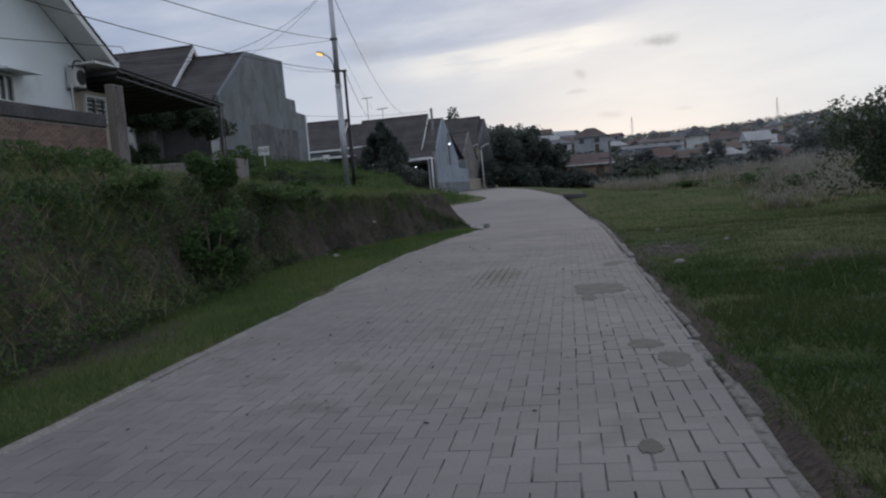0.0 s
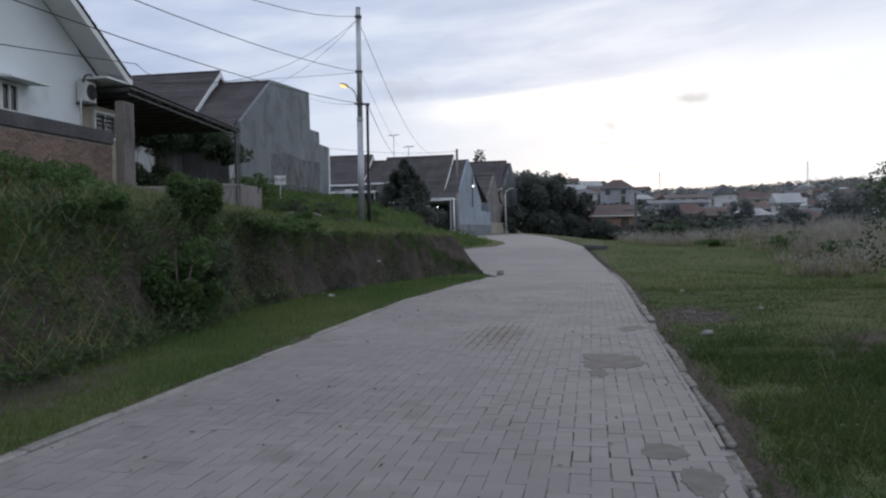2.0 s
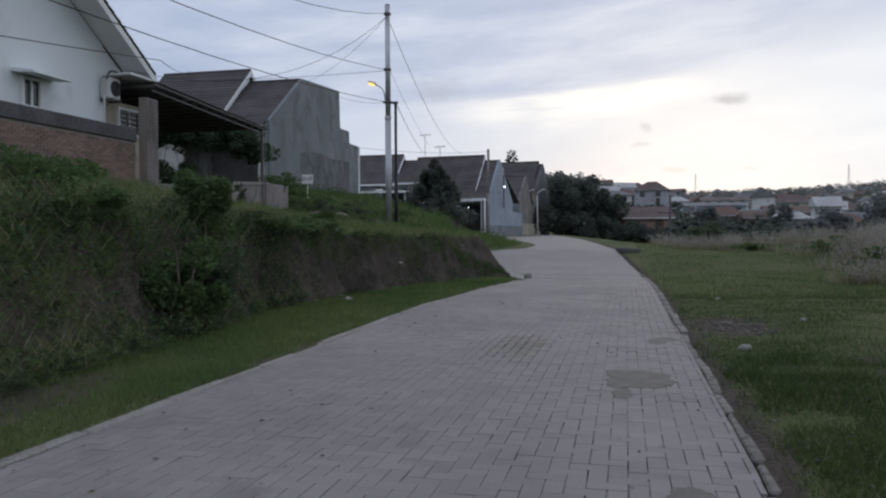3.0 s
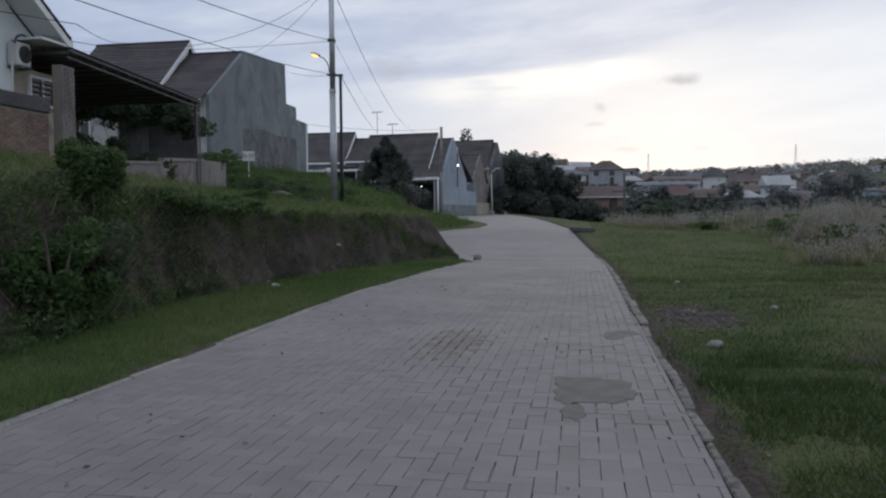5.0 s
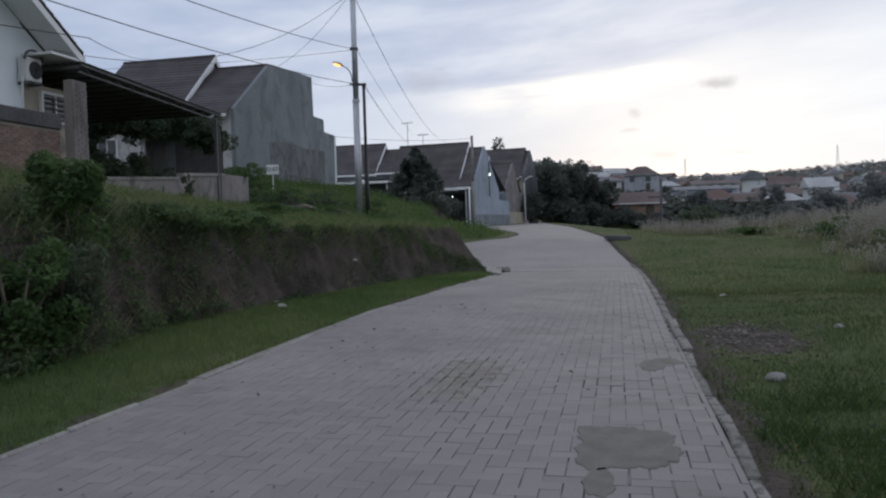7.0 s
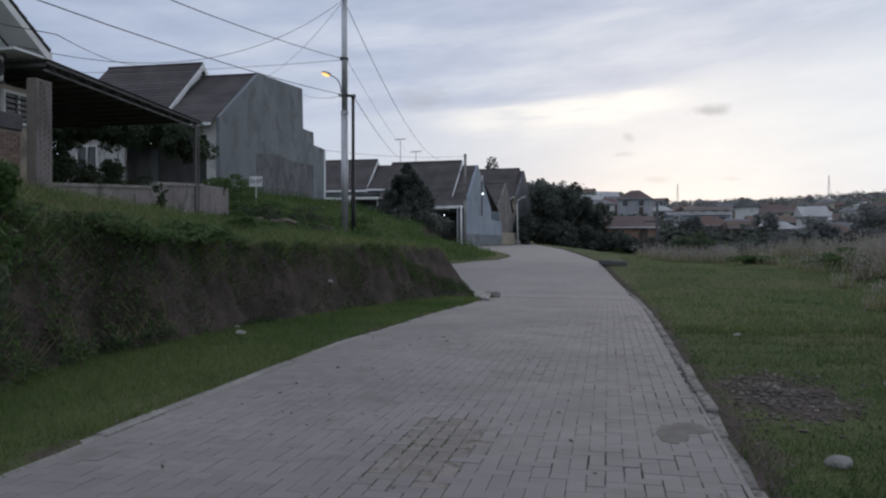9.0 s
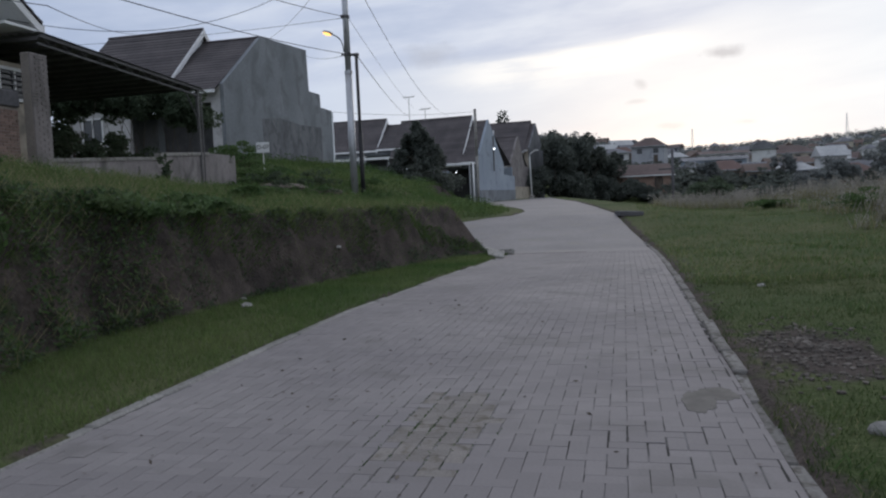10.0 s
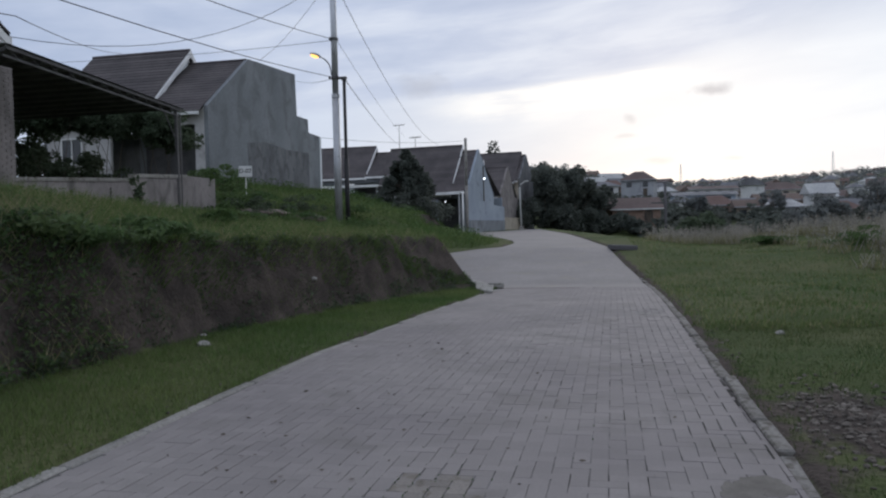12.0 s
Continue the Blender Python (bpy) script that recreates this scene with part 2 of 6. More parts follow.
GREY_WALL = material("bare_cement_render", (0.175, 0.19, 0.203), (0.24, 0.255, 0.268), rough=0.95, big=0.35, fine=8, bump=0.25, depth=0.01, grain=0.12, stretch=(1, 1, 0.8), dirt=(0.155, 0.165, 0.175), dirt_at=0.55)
# White front wall dulled: the shade it stands in is in the colour.
SHADED_PALE_WALL = material("pale_shaded_render", (0.40, 0.39, 0.39), (0.50, 0.49, 0.48), rough=0.95, big=0.5, fine=9, bump=0.2, depth=0.01, grain=0.1, dirt=(0.27, 0.26, 0.25), dirt_at=0.58)
BARE_CEMENT = material("rough_bare_cement", (0.115, 0.12, 0.128), (0.18, 0.185, 0.193), rough=0.97, big=0.8, fine=10, bump=0.5, depth=0.02, grain=0.2, stretch=(1, 1, 0.6), dirt=(0.10, 0.102, 0.108), dirt_at=0.56)
BLUE_WALL = material("blue_grey_render", (0.27, 0.31, 0.36), (0.33, 0.37, 0.42), rough=0.95, big=0.4, fine=8, bump=0.2, depth=0.01, grain=0.08, dirt=(0.20, 0.22, 0.25), dirt_at=0.63)
TAN_WALL = material("tan_render", (0.34, 0.30, 0.24), (0.42, 0.37, 0.30), rough=0.95, big=0.5, fine=9, bump=0.2, depth=0.01, grain=0.1, dirt=(0.22, 0.20, 0.17), dirt_at=0.6)
ROOF_TILE = material("dark_roof_tile", (0.070, 0.062, 0.064), (0.105, 0.092, 0.092), rough=0.85, big=0.7, fine=12, bump=0.25, depth=0.01, vary=0.14, grain=0.25)
STEEL = material("galvanised_steel", (0.40, 0.41, 0.43), (0.54, 0.55, 0.57), rough=0.45, big=1.5, fine=20, bump=0.08, depth=0.003, metal=0.6, grain=0.12, stretch=(3, 3, 0.5), dirt=(0.22, 0.21, 0.2), dirt_at=0.64)
DARK_STEEL = material("dark_steel", (0.085, 0.083, 0.086), (0.125, 0.122, 0.124), rough=0.6, big=2, fine=25, bump=0.1, depth=0.003, metal=0.0, grain=0.2)
SHEET = material("weathered_roof_sheet", (0.16, 0.162, 0.17), (0.22, 0.222, 0.23), rough=0.7, big=0.8, fine=14, bump=0.1, depth=0.004, grain=0.15, dirt=(0.11, 0.105, 0.10), dirt_at=0.58)
BLACK = material("black_sheath", (0.018, 0.018, 0.02), (0.028, 0.028, 0.03), rough=0.6, big=2, fine=25, bump=0.0, grain=0.1)
BRICK = material("red_brick", (0.185, 0.125, 0.105), (0.25, 0.18, 0.15), rough=0.95, big=0.8, fine=22, bump=0.4, depth=0.008, vary=0.22, grain=0.2, island=True, dirt=(0.15, 0.12, 0.10), dirt_at=0.6)
MORTAR = material("mortar", (0.21, 0.185, 0.165), (0.27, 0.24, 0.215), rough=0.98, big=1.5, fine=30, bump=0.4, depth=0.01, grain=0.2)
CAP = material("weathered_coping", (0.075, 0.073, 0.078), (0.12, 0.115, 0.12), rough=0.95, big=1.2, fine=14, bump=0.3, depth=0.01, grain=0.25)
LOW_WALL = material("stained_low_wall", (0.20, 0.18, 0.175), (0.27, 0.245, 0.235), rough=0.95, big=0.8, fine=15, bump=0.25, depth=0.008, grain=0.15, stretch=(1, 1, 0.4), dirt=(0.12, 0.11, 0.105), dirt_at=0.56)
PLASTIC = material("pale_plastic", (0.52, 0.52, 0.50), (0.60, 0.60, 0.58), rough=0.5, big=2, fine=30, bump=0.0, grain=0.05)
BARK = material("bark", (0.07, 0.055, 0.045), (0.12, 0.10, 0.08), rough=0.95, big=3, fine=25, bump=0.6, depth=0.01, grain=0.3, stretch=(1, 1, 0.3))
GLASS = glass("window_glass")
SODIUM = glow("lit_lamp_glass", (1.0, 0.52, 0.14), 2.0)
COLD_LAMP = glow("lit_white_bulb", (0.9, 0.95, 1.0), 3.0)


def leafy(name, a, b, vary=0.3, rough=0.75):
    m = material(name, a, b, rough=rough, big=0.42, fine=6, bump=0, vary=vary, grain=0.15, island=True, spec=0.15)
    n, l = m.node_tree.nodes, m.node_tree.links
    bs = n["Principled BSDF"]
    tr, mx = n.new("ShaderNodeBsdfTranslucent"), n.new("ShaderNodeMixShader")
    l.new(bs.inputs["Base Color"].links[0].from_socket, tr.inputs[0])
    mx.inputs[0].default_value = 0.45
    l.new(bs.outputs[0], mx.inputs[1]); l.new(tr.outputs[0], mx.inputs[2])
    l.new(mx.outputs[0], n["Material Output"].inputs[0])
    return m


GRASS = leafy("grass_blades", (0.066, 0.122, 0.036), (0.140, 0.178, 0.068))
GRASS_FIELD = leafy("field_blades", (0.034, 0.072, 0.019), (0.080, 0.104, 0.036))
GRASS_DRY = leafy("dry_grass", (0.19, 0.185, 0.10), (0.25, 0.235, 0.135))
PLUME = leafy("grass_plumes", (0.25, 0.235, 0.205), (0.33, 0.31, 0.275), vary=0.2)
LEAF = leafy("shrub_leaves", (0.058, 0.108, 0.038), (0.10, 0.145, 0.056), rough=0.6)
LEAF_PALE = leafy("creeper_leaves", (0.075, 0.125, 0.05), (0.11, 0.15, 0.065), rough=0.55)
LEAF_DARK = leafy("dark_leaves", (0.062, 0.088, 0.054), (0.098, 0.120, 0.076), rough=0.7)
# Leaf tones turn paler and greyer with distance: haze painted into the colour.
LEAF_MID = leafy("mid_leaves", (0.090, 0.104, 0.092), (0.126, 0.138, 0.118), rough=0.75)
LEAF_HAZED = leafy("hazed_leaves", (0.155, 0.168, 0.165), (0.205, 0.215, 0.21), rough=0.8)


def ground_material():
    """Grassy turf on the level, bare earth where the ground is steep or trodden."""
    m = bpy.data.materials.new("turf_and_earth"); m.use_nodes = True
    n, l = m.node_tree.nodes, m.node_tree.links
    bs = n["Principled BSDF"]; bs.inputs["Roughness"].default_value = 0.98; bs.inputs["Specular IOR Level"].default_value = 0.1
    co = n.new("ShaderNodeTexCoord")
    def noise_at(scale, detail=5):
        t = n.new("ShaderNodeTexNoise"); t.inputs["Scale"].default_value, t.inputs["Detail"].default_value = scale, detail
        l.new(co.outputs["Object"], t.inputs["Vector"]); return t.outputs[0]
    def mixc(f, a, b):
        x = n.new("ShaderNodeMix"); x.data_type = "RGBA"
        l.new(f, x.inputs[0])
        for s, v in ((6, a), (7, b)):
            if isinstance(v, tuple): x.inputs[s].default_value = (*v, 1)
            else: l.new(v, x.inputs[s])
        return x.outputs[2]
    def rng(v, lo, hi, a=0.0, b=1.0):
        x = n.new("ShaderNodeMapRange"); l.new(v, x.inputs[0])
        for i, q in enumerate((lo, hi, a, b)): x.inputs[i + 1].default_value = q
        return x.outputs[0]
    broad, mid, fine = noise_at(0.35), noise_at(2.2, 6), noise_at(24, 4)
    turf = mixc(rng(broad, 0.35, 0.65), (0.050, 0.074, 0.026), (0.094, 0.100, 0.046))
    earth = mixc(rng(mid, 0.35, 0.65), (0.044, 0.037, 0.033), (0.088, 0.072, 0.062))
    att = n.new("ShaderNodeAttribute"); att.attribute_name = "bare"
    add = n.new("ShaderNodeMath"); add.operation = "ADD"
    l.new(att.outputs["Fac"], add.inputs[0]); l.new(rng(mid, 0.3, 0.75, -0.35, 0.35), add.inputs[1])
    col = mixc(rng(add.outputs[0], 0.35, 0.65), turf, earth)
    hs = n.new("ShaderNodeHueSaturation"); l.new(col, hs.inputs["Color"]); l.new(rng(fine, 0.25, 0.75, 0.7, 1.3), hs.inputs["Value"])
    l.new(hs.outputs[0], bs.inputs["Base Color"])
    bp = n.new("ShaderNodeBump"); bp.inputs["Strength"].default_value, bp.inputs["Distance"].default_value = 0.8, 0.05
    l.new(fine, bp.inputs["Height"]); l.new(bp.outputs[0], bs.inputs["Normal"])
    return m


TURF = ground_material()


# ---- mesh helpers ----
def thing(name, m, label, category, group="", kind=""):
    ob = new(name)
    ob.matrix_world = m
    ob.empty_display_size = 0.2
    return tagged(ob, label, category, group, kind)


def part(name, bm, mat, parent=None, label="", smooth=False):
    me = bpy.data.meshes.new(name)
    bm.to_mesh(me); bm.free()
    me.materials.append(mat)
    if smooth:
        me.shade_smooth()
    ob = new(name, me)
    if parent:
        ob.parent = parent
    return tagged(ob, label) if label else ob


def box(bm, x0, y0, z0, x1, y1, z1, bevel=0.0, m=None):
    vs = [bm.verts.new(v) for v in ((x0, y0, z0), (x1, y0, z0), (x1, y1, z0), (x0, y1, z0), (x0, y0, z1), (x1, y0, z1), (x1, y1, z1), (x0, y1, z1))]
    fs = [bm.faces.new([vs[i] for i in q]) for q in ((0, 3, 2, 1), (4, 5, 6, 7), (0, 1, 5, 4), (1, 2, 6, 5), (2, 3, 7, 6), (3, 0, 4, 7))]
    if bevel:
        r = bmesh.ops.bevel(bm, geom=list({e for f in fs for e in f.edges}), offset=bevel, segments=1, affect="EDGES", profile=0.5)
        vs = list({v for f in r["faces"] for v in f.verts} | {v for v in vs if v.is_valid})
    if m is not None:
        bmesh.ops.transform(bm, matrix=m, verts=vs)
    return bm


def boxed(*a, **k):
    return box(bmesh.new(), *a, **k)


def prism(bm, outline, depth):
    """A slab: the outline (x, y, z points in one plane) pushed along the vector depth."""
    d = Vector(depth)
    a = [bm.verts.new(p) for p in outline]
    b = [bm.verts.new(Vector(p) + d) for p in outline]
    bm.faces.new(a); bm.faces.new(b[::-1])
    for i in range(len(a)):
        j = (i + 1) % len(a)
        bm.faces.new((a[j], a[i], b[i], b[j]))
    bmesh.ops.recalc_face_normals(bm, faces=bm.faces)
    return bm


def tube(bm, pts, r, n=8, r1=None):
    """A round bar along points, tapering from r to r1."""
    r1 = r if r1 is None else r1
    rings, pts = [], [Vector(p) for p in pts]
    for i, p in enumerate(pts):
        d = (pts[min(i + 1, len(pts) - 1)] - pts[max(i - 1, 0)]).normalized()
        s = d.cross(Vector((0, 0, 1)) if abs(d.z) < 0.9 else Vector((1, 0, 0))).normalized()
        u = s.cross(d)
        q = r + (r1 - r) * i / max(1, len(pts) - 1)
        rings.append([bm.verts.new(p + q * (math.cos(a) * s + math.sin(a) * u)) for a in (2 * math.pi * k / n for k in range(n))])
    for a, b in zip(rings, rings[1:]):
        for k in range(n):
            bm.faces.new((a[k], a[(k + 1) % n], b[(k + 1) % n], b[k]))
    bm.faces.new(rings[0][::-1]); bm.faces.new(rings[-1])
    return bm


def soup(name, verts, faces, mat, parent=None, label="", kind="", smooth=False):
    """A mesh from number arrays; all faces have as many corners."""
    verts, faces = np.asarray(verts, np.float32), np.asarray(faces, np.int32)
    me = bpy.data.meshes.new(name)
    me.vertices.add(len(verts)); me.vertices.foreach_set("co", verts.ravel())
    k = faces.shape[1]
    me.loops.add(faces.size); me.loops.foreach_set("vertex_index", faces.ravel())
    me.polygons.add(len(faces))
    me.polygons.foreach_set("loop_start", np.arange(0, faces.size, k, dtype=np.int32))
    me.update(calc_edges=True)
    me.materials.append(mat)
    if smooth:
        me.shade_smooth()
    else:
        me.shade_flat()
    ob = new(name, me)
    if parent:
        ob.parent = parent
    return tagged(ob, label, kind=kind)


# ---- the lie of the land ----
RNG = np.random.default_rng(7)
ROAD_Y = [-400, 15, 19, 23, 27, 32, 40, 50, 77, 110, 160]
ROAD_Z = [0, 0, -0.06, -0.14, 0.12, 0.55, 0.72, 0.88, 1.02, 1.2, -3]
LEFT_Y = [-400, 0, 11, 15.7, 20, 21.5, 22.5, 23.5, 25, 27, 30, 32, 33.5, 37, 40, 44, 52, 60, 68, 80, 90, 110]
LEFT_X = [-3.05, -3.1, -3.3, -3.0, -2.76, -2.72, -3.5, -4.6, -6.0, -6.7, -6.8, -5.2, -4.4, -4.3, -4.8, -5.8, -8.6, -10.8, -12.4, -10.4, -9.6, -11]
RIGHT_Y = [-400, -1.5, 0, 2, 12, 20, 23, 32, 50, 83, 110]
RIGHT_X = [0.70, 0.71, 0.735, 0.785, 0.775, 0.73, 0.68, -0.3, -2.7, -7.0, -10.4]
BANK_Y = [-400, 0, 3, 7, 9, 12.5, 15.5, 18.5, 20.0, 21.2, 22.0, 22.8, 24, 26, 30, 32, 33.5, 37, 40, 44, 52, 60, 68, 74, 84, 400]
BANK_X = [-4.2, -4.2, -4.5, -5.0, -5.45, -5.3, -4.75, -4.25, -3.8, -3.1, -3.7, -4.7, -6.3, -7.3, -7.6, -6.0, -5.0, -4.9, -5.5, -6.8, -9.6, -11.6, -13.4, -16, -16, -16]
TOP_Y = [-400, 4, 8, 12, 14, 21.5, 23.5, 26, 29, 31, 33.5, 38, 42, 46, 60, 74, 400]
TOP_Z = [1.5, 1.45, 1.5, 1.3, 1.25, 1.3, 1.28, 1.2, 1.25, 0.9, 0.28, 0.25, 0.3, 0.5, 0.55, 0.2, 0.2]
MID_Y = [-400, 4, 10, 16, 23.6, 31, 38, 45, 60, 75, 400]
MID_Z = [2.9, 2.9, 2.75, 2.3, 1.72, 2.45, 2.6, 2.45, 2.4, 1.4, 1.2]
BACK_Y = [-400, 16, 28, 36, 51, 60, 75, 90, 400]
BACK_Z = [3.2, 2.7, 3.1, 3.75, 4.0, 3.6, 2.4, 1.6, 2.0]
WAVES = [(RNG.uniform(-1, 1, 2), RNG.uniform(0, 6.28)) for _ in range(24)]


def ripples(x, y, size, few=8, shift=0):
    """Smooth unevenness with bumps about size metres apart, between -1 and 1."""
    s = 0
    for i in range(few):
        (a, b), ph = WAVES[(i + shift) % 24]
        k = 2 * np.pi / size * (0.6 + 0.9 * (i / few))
        h = math.hypot(a, b) + 1e-6
        s = s + np.sin(k * (a * x + b * y) / h + ph)
    return s / few


def smooth(v):
    v = np.clip(v, 0, 1)
    return v * v * (3 - 2 * v)


def road_z(y):
    return np.interp(y, ROAD_Y, ROAD_Z)


def land(x, y):
    """Height of the ground."""
    x, y = np.asarray(x, float), np.asarray(y, float)
    rz = road_z(y)
    xl, xr = np.interp(y, LEFT_Y, LEFT_X), np.interp(y, RIGHT_Y, RIGHT_X)
    xb = np.interp(y, BANK_Y, BANK_X) + (0.12 * ripples(x * 0.6, y, 1.7, 6) + 0.07 * ripples(x, y, 0.62, 9, 8) + 0.035 * ripples(x, y, 0.31, 9, 1)) * (y < 40)
    top = np.interp(y, TOP_Y, TOP_Z)
    steep = np.interp(y, [-400, 5, 10, 18.5, 21, 24, 30, 400], [1.3, 1.0, 0.45, 0.5, 1.25, 1.2, 2.2, 2.5])
    # left: verge, cut bank, terrace rising to the houses
    s = (xb - x) / steep
    tz = rz + top
    mid, back = np.interp(y, MID_Y, MID_Z), np.interp(y, BACK_Y, BACK_Z)
    u = (xb - steep - x) / np.maximum(0.5, (xb - steep) + 12.4)
    w = (-12.4 - x) / 6.1
    high = tz + (np.maximum(mid, tz) - tz) * smooth(u)
    high = np.where(x < -12.4, np.maximum(mid, tz) + (np.maximum(back, mid) - mid) * smooth(w), high)
    left = rz + 0.03 + (high - rz - 0.03) * smooth(s)
    left = left + 0.05 * ripples(x, y, 2.1, 8, 5) * np.clip(s + 0.3, 0, 1) + 0.045 * ripples(x, y, 0.75, 8, 3) * np.clip(s + 0.2, 0, 1)
    # right: rough field, a weedy rise, then the drop into the valley
    d = x - xr
    right = rz * np.clip(1 - d / 40, 0, 1) + 0.012 + 0.08 * smooth(d / 3) * (1 + ripples(x, y, 2.6, 8, 2)) + 0.03 * ripples(x, y, 0.8, 8, 9) * smooth(d / 0.6)
    right = right + 0.42 * smooth((y - 9 + 0.2 * x) / 16) * smooth((d - 3) / 9) - rz * 0.45 * smooth((d - 0.5) / 5) * smooth((y - 24) / 8)
    z = np.where(x < (xl + xr) / 2, left, right)
    edge = np.interp(x, [-10, 0, 30], [70, 41, 47])
    valley = np.interp(y - np.minimum(edge, 400), [0, 12, 25, 50, 75, 110, 200, 340, 540, 850, 1100, 2500], [0, -2, -3, -2, 0.6, 1.8, 5.4, 12.5, 24, 41, 43, 30])
    fall = np.where(x < xr + 1.5, smooth((y - 95) / 20), smooth((y - edge) / 10) * smooth((x - xr - 1.5) / 4))
    fall = np.maximum(fall, smooth((y - 95) / 20))
    z = z * (1 - fall) + valley * fall
    z = z + fall * 10 * np.exp(-(((x - 330) / 170) ** 2 + ((y - 800) / 320) ** 2)) + fall * 14 * np.exp(-(((x + 36) / 48) ** 2 + ((y - 330) / 150) ** 2))
    return z


def at_land(x, y, dz=0.0):
    return (x, y, float(land(x, y)) + dz)


def grid_axis(lo, a, b, hi, step, grow):
    out = list(np.arange(a, b, step))
    q, s = b, step
    while q < hi:
        out.append(q); s *= grow; q += s
    out.append(hi)
    q, s = a - step, step
    while q > lo:
        out.insert(0, q); s *= grow; q -= s
    out.insert(0, lo)
    return np.array(out)


def build_ground():
    xs = grid_axis(-2500, -9, 6.5, 2500, 0.13, 1.07)
    ys = np.concatenate([grid_axis(-2000, -5, 26, 26.2, 0.13, 1.15)[:-1], np.arange(26.2, 60, 0.35), 60 + (np.cumsum(0.35 * 1.045 ** np.arange(0, 138)))])
    ys = ys[ys < 3200]
    X, Y = np.meshgrid(xs, ys)
    Z = land(X, Y)
    xl, xr = np.interp(Y, LEFT_Y, LEFT_X), np.interp(Y, RIGHT_Y, RIGHT_X)
    under = (X > xl - 0.07) & (X < xr + 0.08) & (Y < 100)
    Z = np.where(under, road_z(Y) - 0.09, Z)
    nx, ny = len(xs), len(ys)
    i = np.arange(nx * ny).reshape(ny, nx)
    f = np.stack([i[:-1, :-1], i[:-1, 1:], i[1:, 1:], i[1:, :-1]], -1).reshape(-1, 4)
    ob = soup("ground", np.stack([X, Y, Z], -1).reshape(-1, 3), f, TURF, smooth=True)
    gy, gx = np.gradient(Z, ys, xs)
    steep = np.clip((np.hypot(gx, gy) - 0.35) / 0.5, 0, 1)
    bare = steep * np.where(X < 0, np.interp(Y, [5, 10], [0.55, 1.0]), 0.3)
    bare = np.maximum(bare, np.exp(-(((X - 3.0) / 0.9) ** 2 + ((Y - 5.2) / 1.1) ** 2)) * 1.1)      # trodden earth in the field
    bare = np.maximum(bare, np.exp(-(((X - 1.5) / 0.5) ** 2 + ((Y - 8.4) / 1.1) ** 2)) * 1.2)       # rubble spill
    bare = np.maximum(bare, np.exp(-(((X + 4.3) / 0.5) ** 2 + ((Y - 2.2) / 2.0) ** 2)) * 0.9)       # foot of the bank
    bare = np.maximum(bare, np.exp(-((X - xr - 0.12) / 0.16) ** 2) * 0.8 * (Y < 60))
    bare = np.maximum(bare, np.exp(-((X - xl + 0.08) / 0.08) ** 2) * 0.6 * (Y < 60))
    at = ob.data.attributes.new("bare", "FLOAT", "POINT")
    at.data.foreach_set("value", bare.astype(np.float32).ravel())
    tagged(ob, "rough grassy ground with a bare cut earth bank", "ground", kind="structure")


build_ground()


# ---- road ----
def build_road():
    ys = np.concatenate([np.arange(-30, 20, 0.5), np.arange(20, 92, 0.3)])
    k = np.linspace(0, 1, 15)
    xl, xr = np.interp(ys, LEFT_Y, LEFT_X), np.interp(ys, RIGHT_Y, RIGHT_X)
    X = xl[:, None] + (xr - xl)[:, None] * k[None]
    Y = np.repeat(ys[:, None], 15, 1)
    near = (Y < 21.4) & (Y > -6)
    Z = road_z(Y) - np.where(near, 0.0042, 0.0) + 0.006 * ripples(X, Y, 2.4) * ~near
    i = np.arange(len(ys) * 15).reshape(-1, 15)
    f = np.stack([i[:-1, :-1], i[:-1, 1:], i[1:, 1:], i[1:, :-1]], -1).reshape(-1, 4)
    ob = soup("road", np.stack([X, Y, Z], -1).reshape(-1, 3), f, JOINT, smooth=True)
    ob.data.materials.append(FAR_ROAD)
    ob.data.polygons.foreach_set("material_index", np.repeat(~((ys[:-1] < 21.3) & (ys[:-1] > -6)), 14).astype(np.int32))
    return tagged(ob, "grey concrete block paved lane with sandy joints", "road", kind="structure")


road = build_road()

# ---- utility poles and lamps ----
def cable(a, b, sag, r=0.012, label="thin black overhead cable strung between poles"):
    a, b = Vector(a), Vector(b)
    pts = []
    for i in range(17):
        t = i / 16
        p = a.lerp(b, t); p.z -= 4 * sag * t * (1 - t)
        pts.append(p - a)
    bm = tube(bmesh.new(), pts, r, 5)
    ob = part("overhead_cable", bm, BLACK, None, "", True)
    ob.location = a
    return tagged(ob, label, "cable", "overhead cables")


def utility_pole(x, y, h, r0, r1, sections, label, mat):
    z = float(land(x, y))
    p = thing("utility_pole", pose(x, y, z), label, "pole", "utility poles")
    z0 = -0.3
    for i in range(sections):
        z1 = h * (i + 1) / sections
        q0 = r0 + (r1 - r0) * i / max(1, sections)
        part("shaft", tube(bmesh.new(), [(0, 0, z0), (0, 0, z1)], q0, 14), mat, p, "", True)
        if i < sections - 1:
            part("collar", tube(bmesh.new(), [(0, 0, z1 - 0.06), (0, 0, z1 + 0.06)], q0 + 0.012, 14), mat, p)
        z0 = z1
    part("cap", tube(bmesh.new(), [(0, 0, h), (0, 0, h + 0.05)], r1 + 0.015, 12), DARK_STEEL, p)
    return p, z


POLE = (-9.86, 30.0)
pole, pz = utility_pole(*POLE, 11.1 - float(land(*POLE)), 0.135, 0.095, 2, "tall galvanised steel utility pole rising from the grass", STEEL)


def band(p, z, r):
    part("clamp_band", tube(bmesh.new(), [(0, 0, z - 0.05), (0, 0, z + 0.05)], r, 14), DARK_STEEL, p)


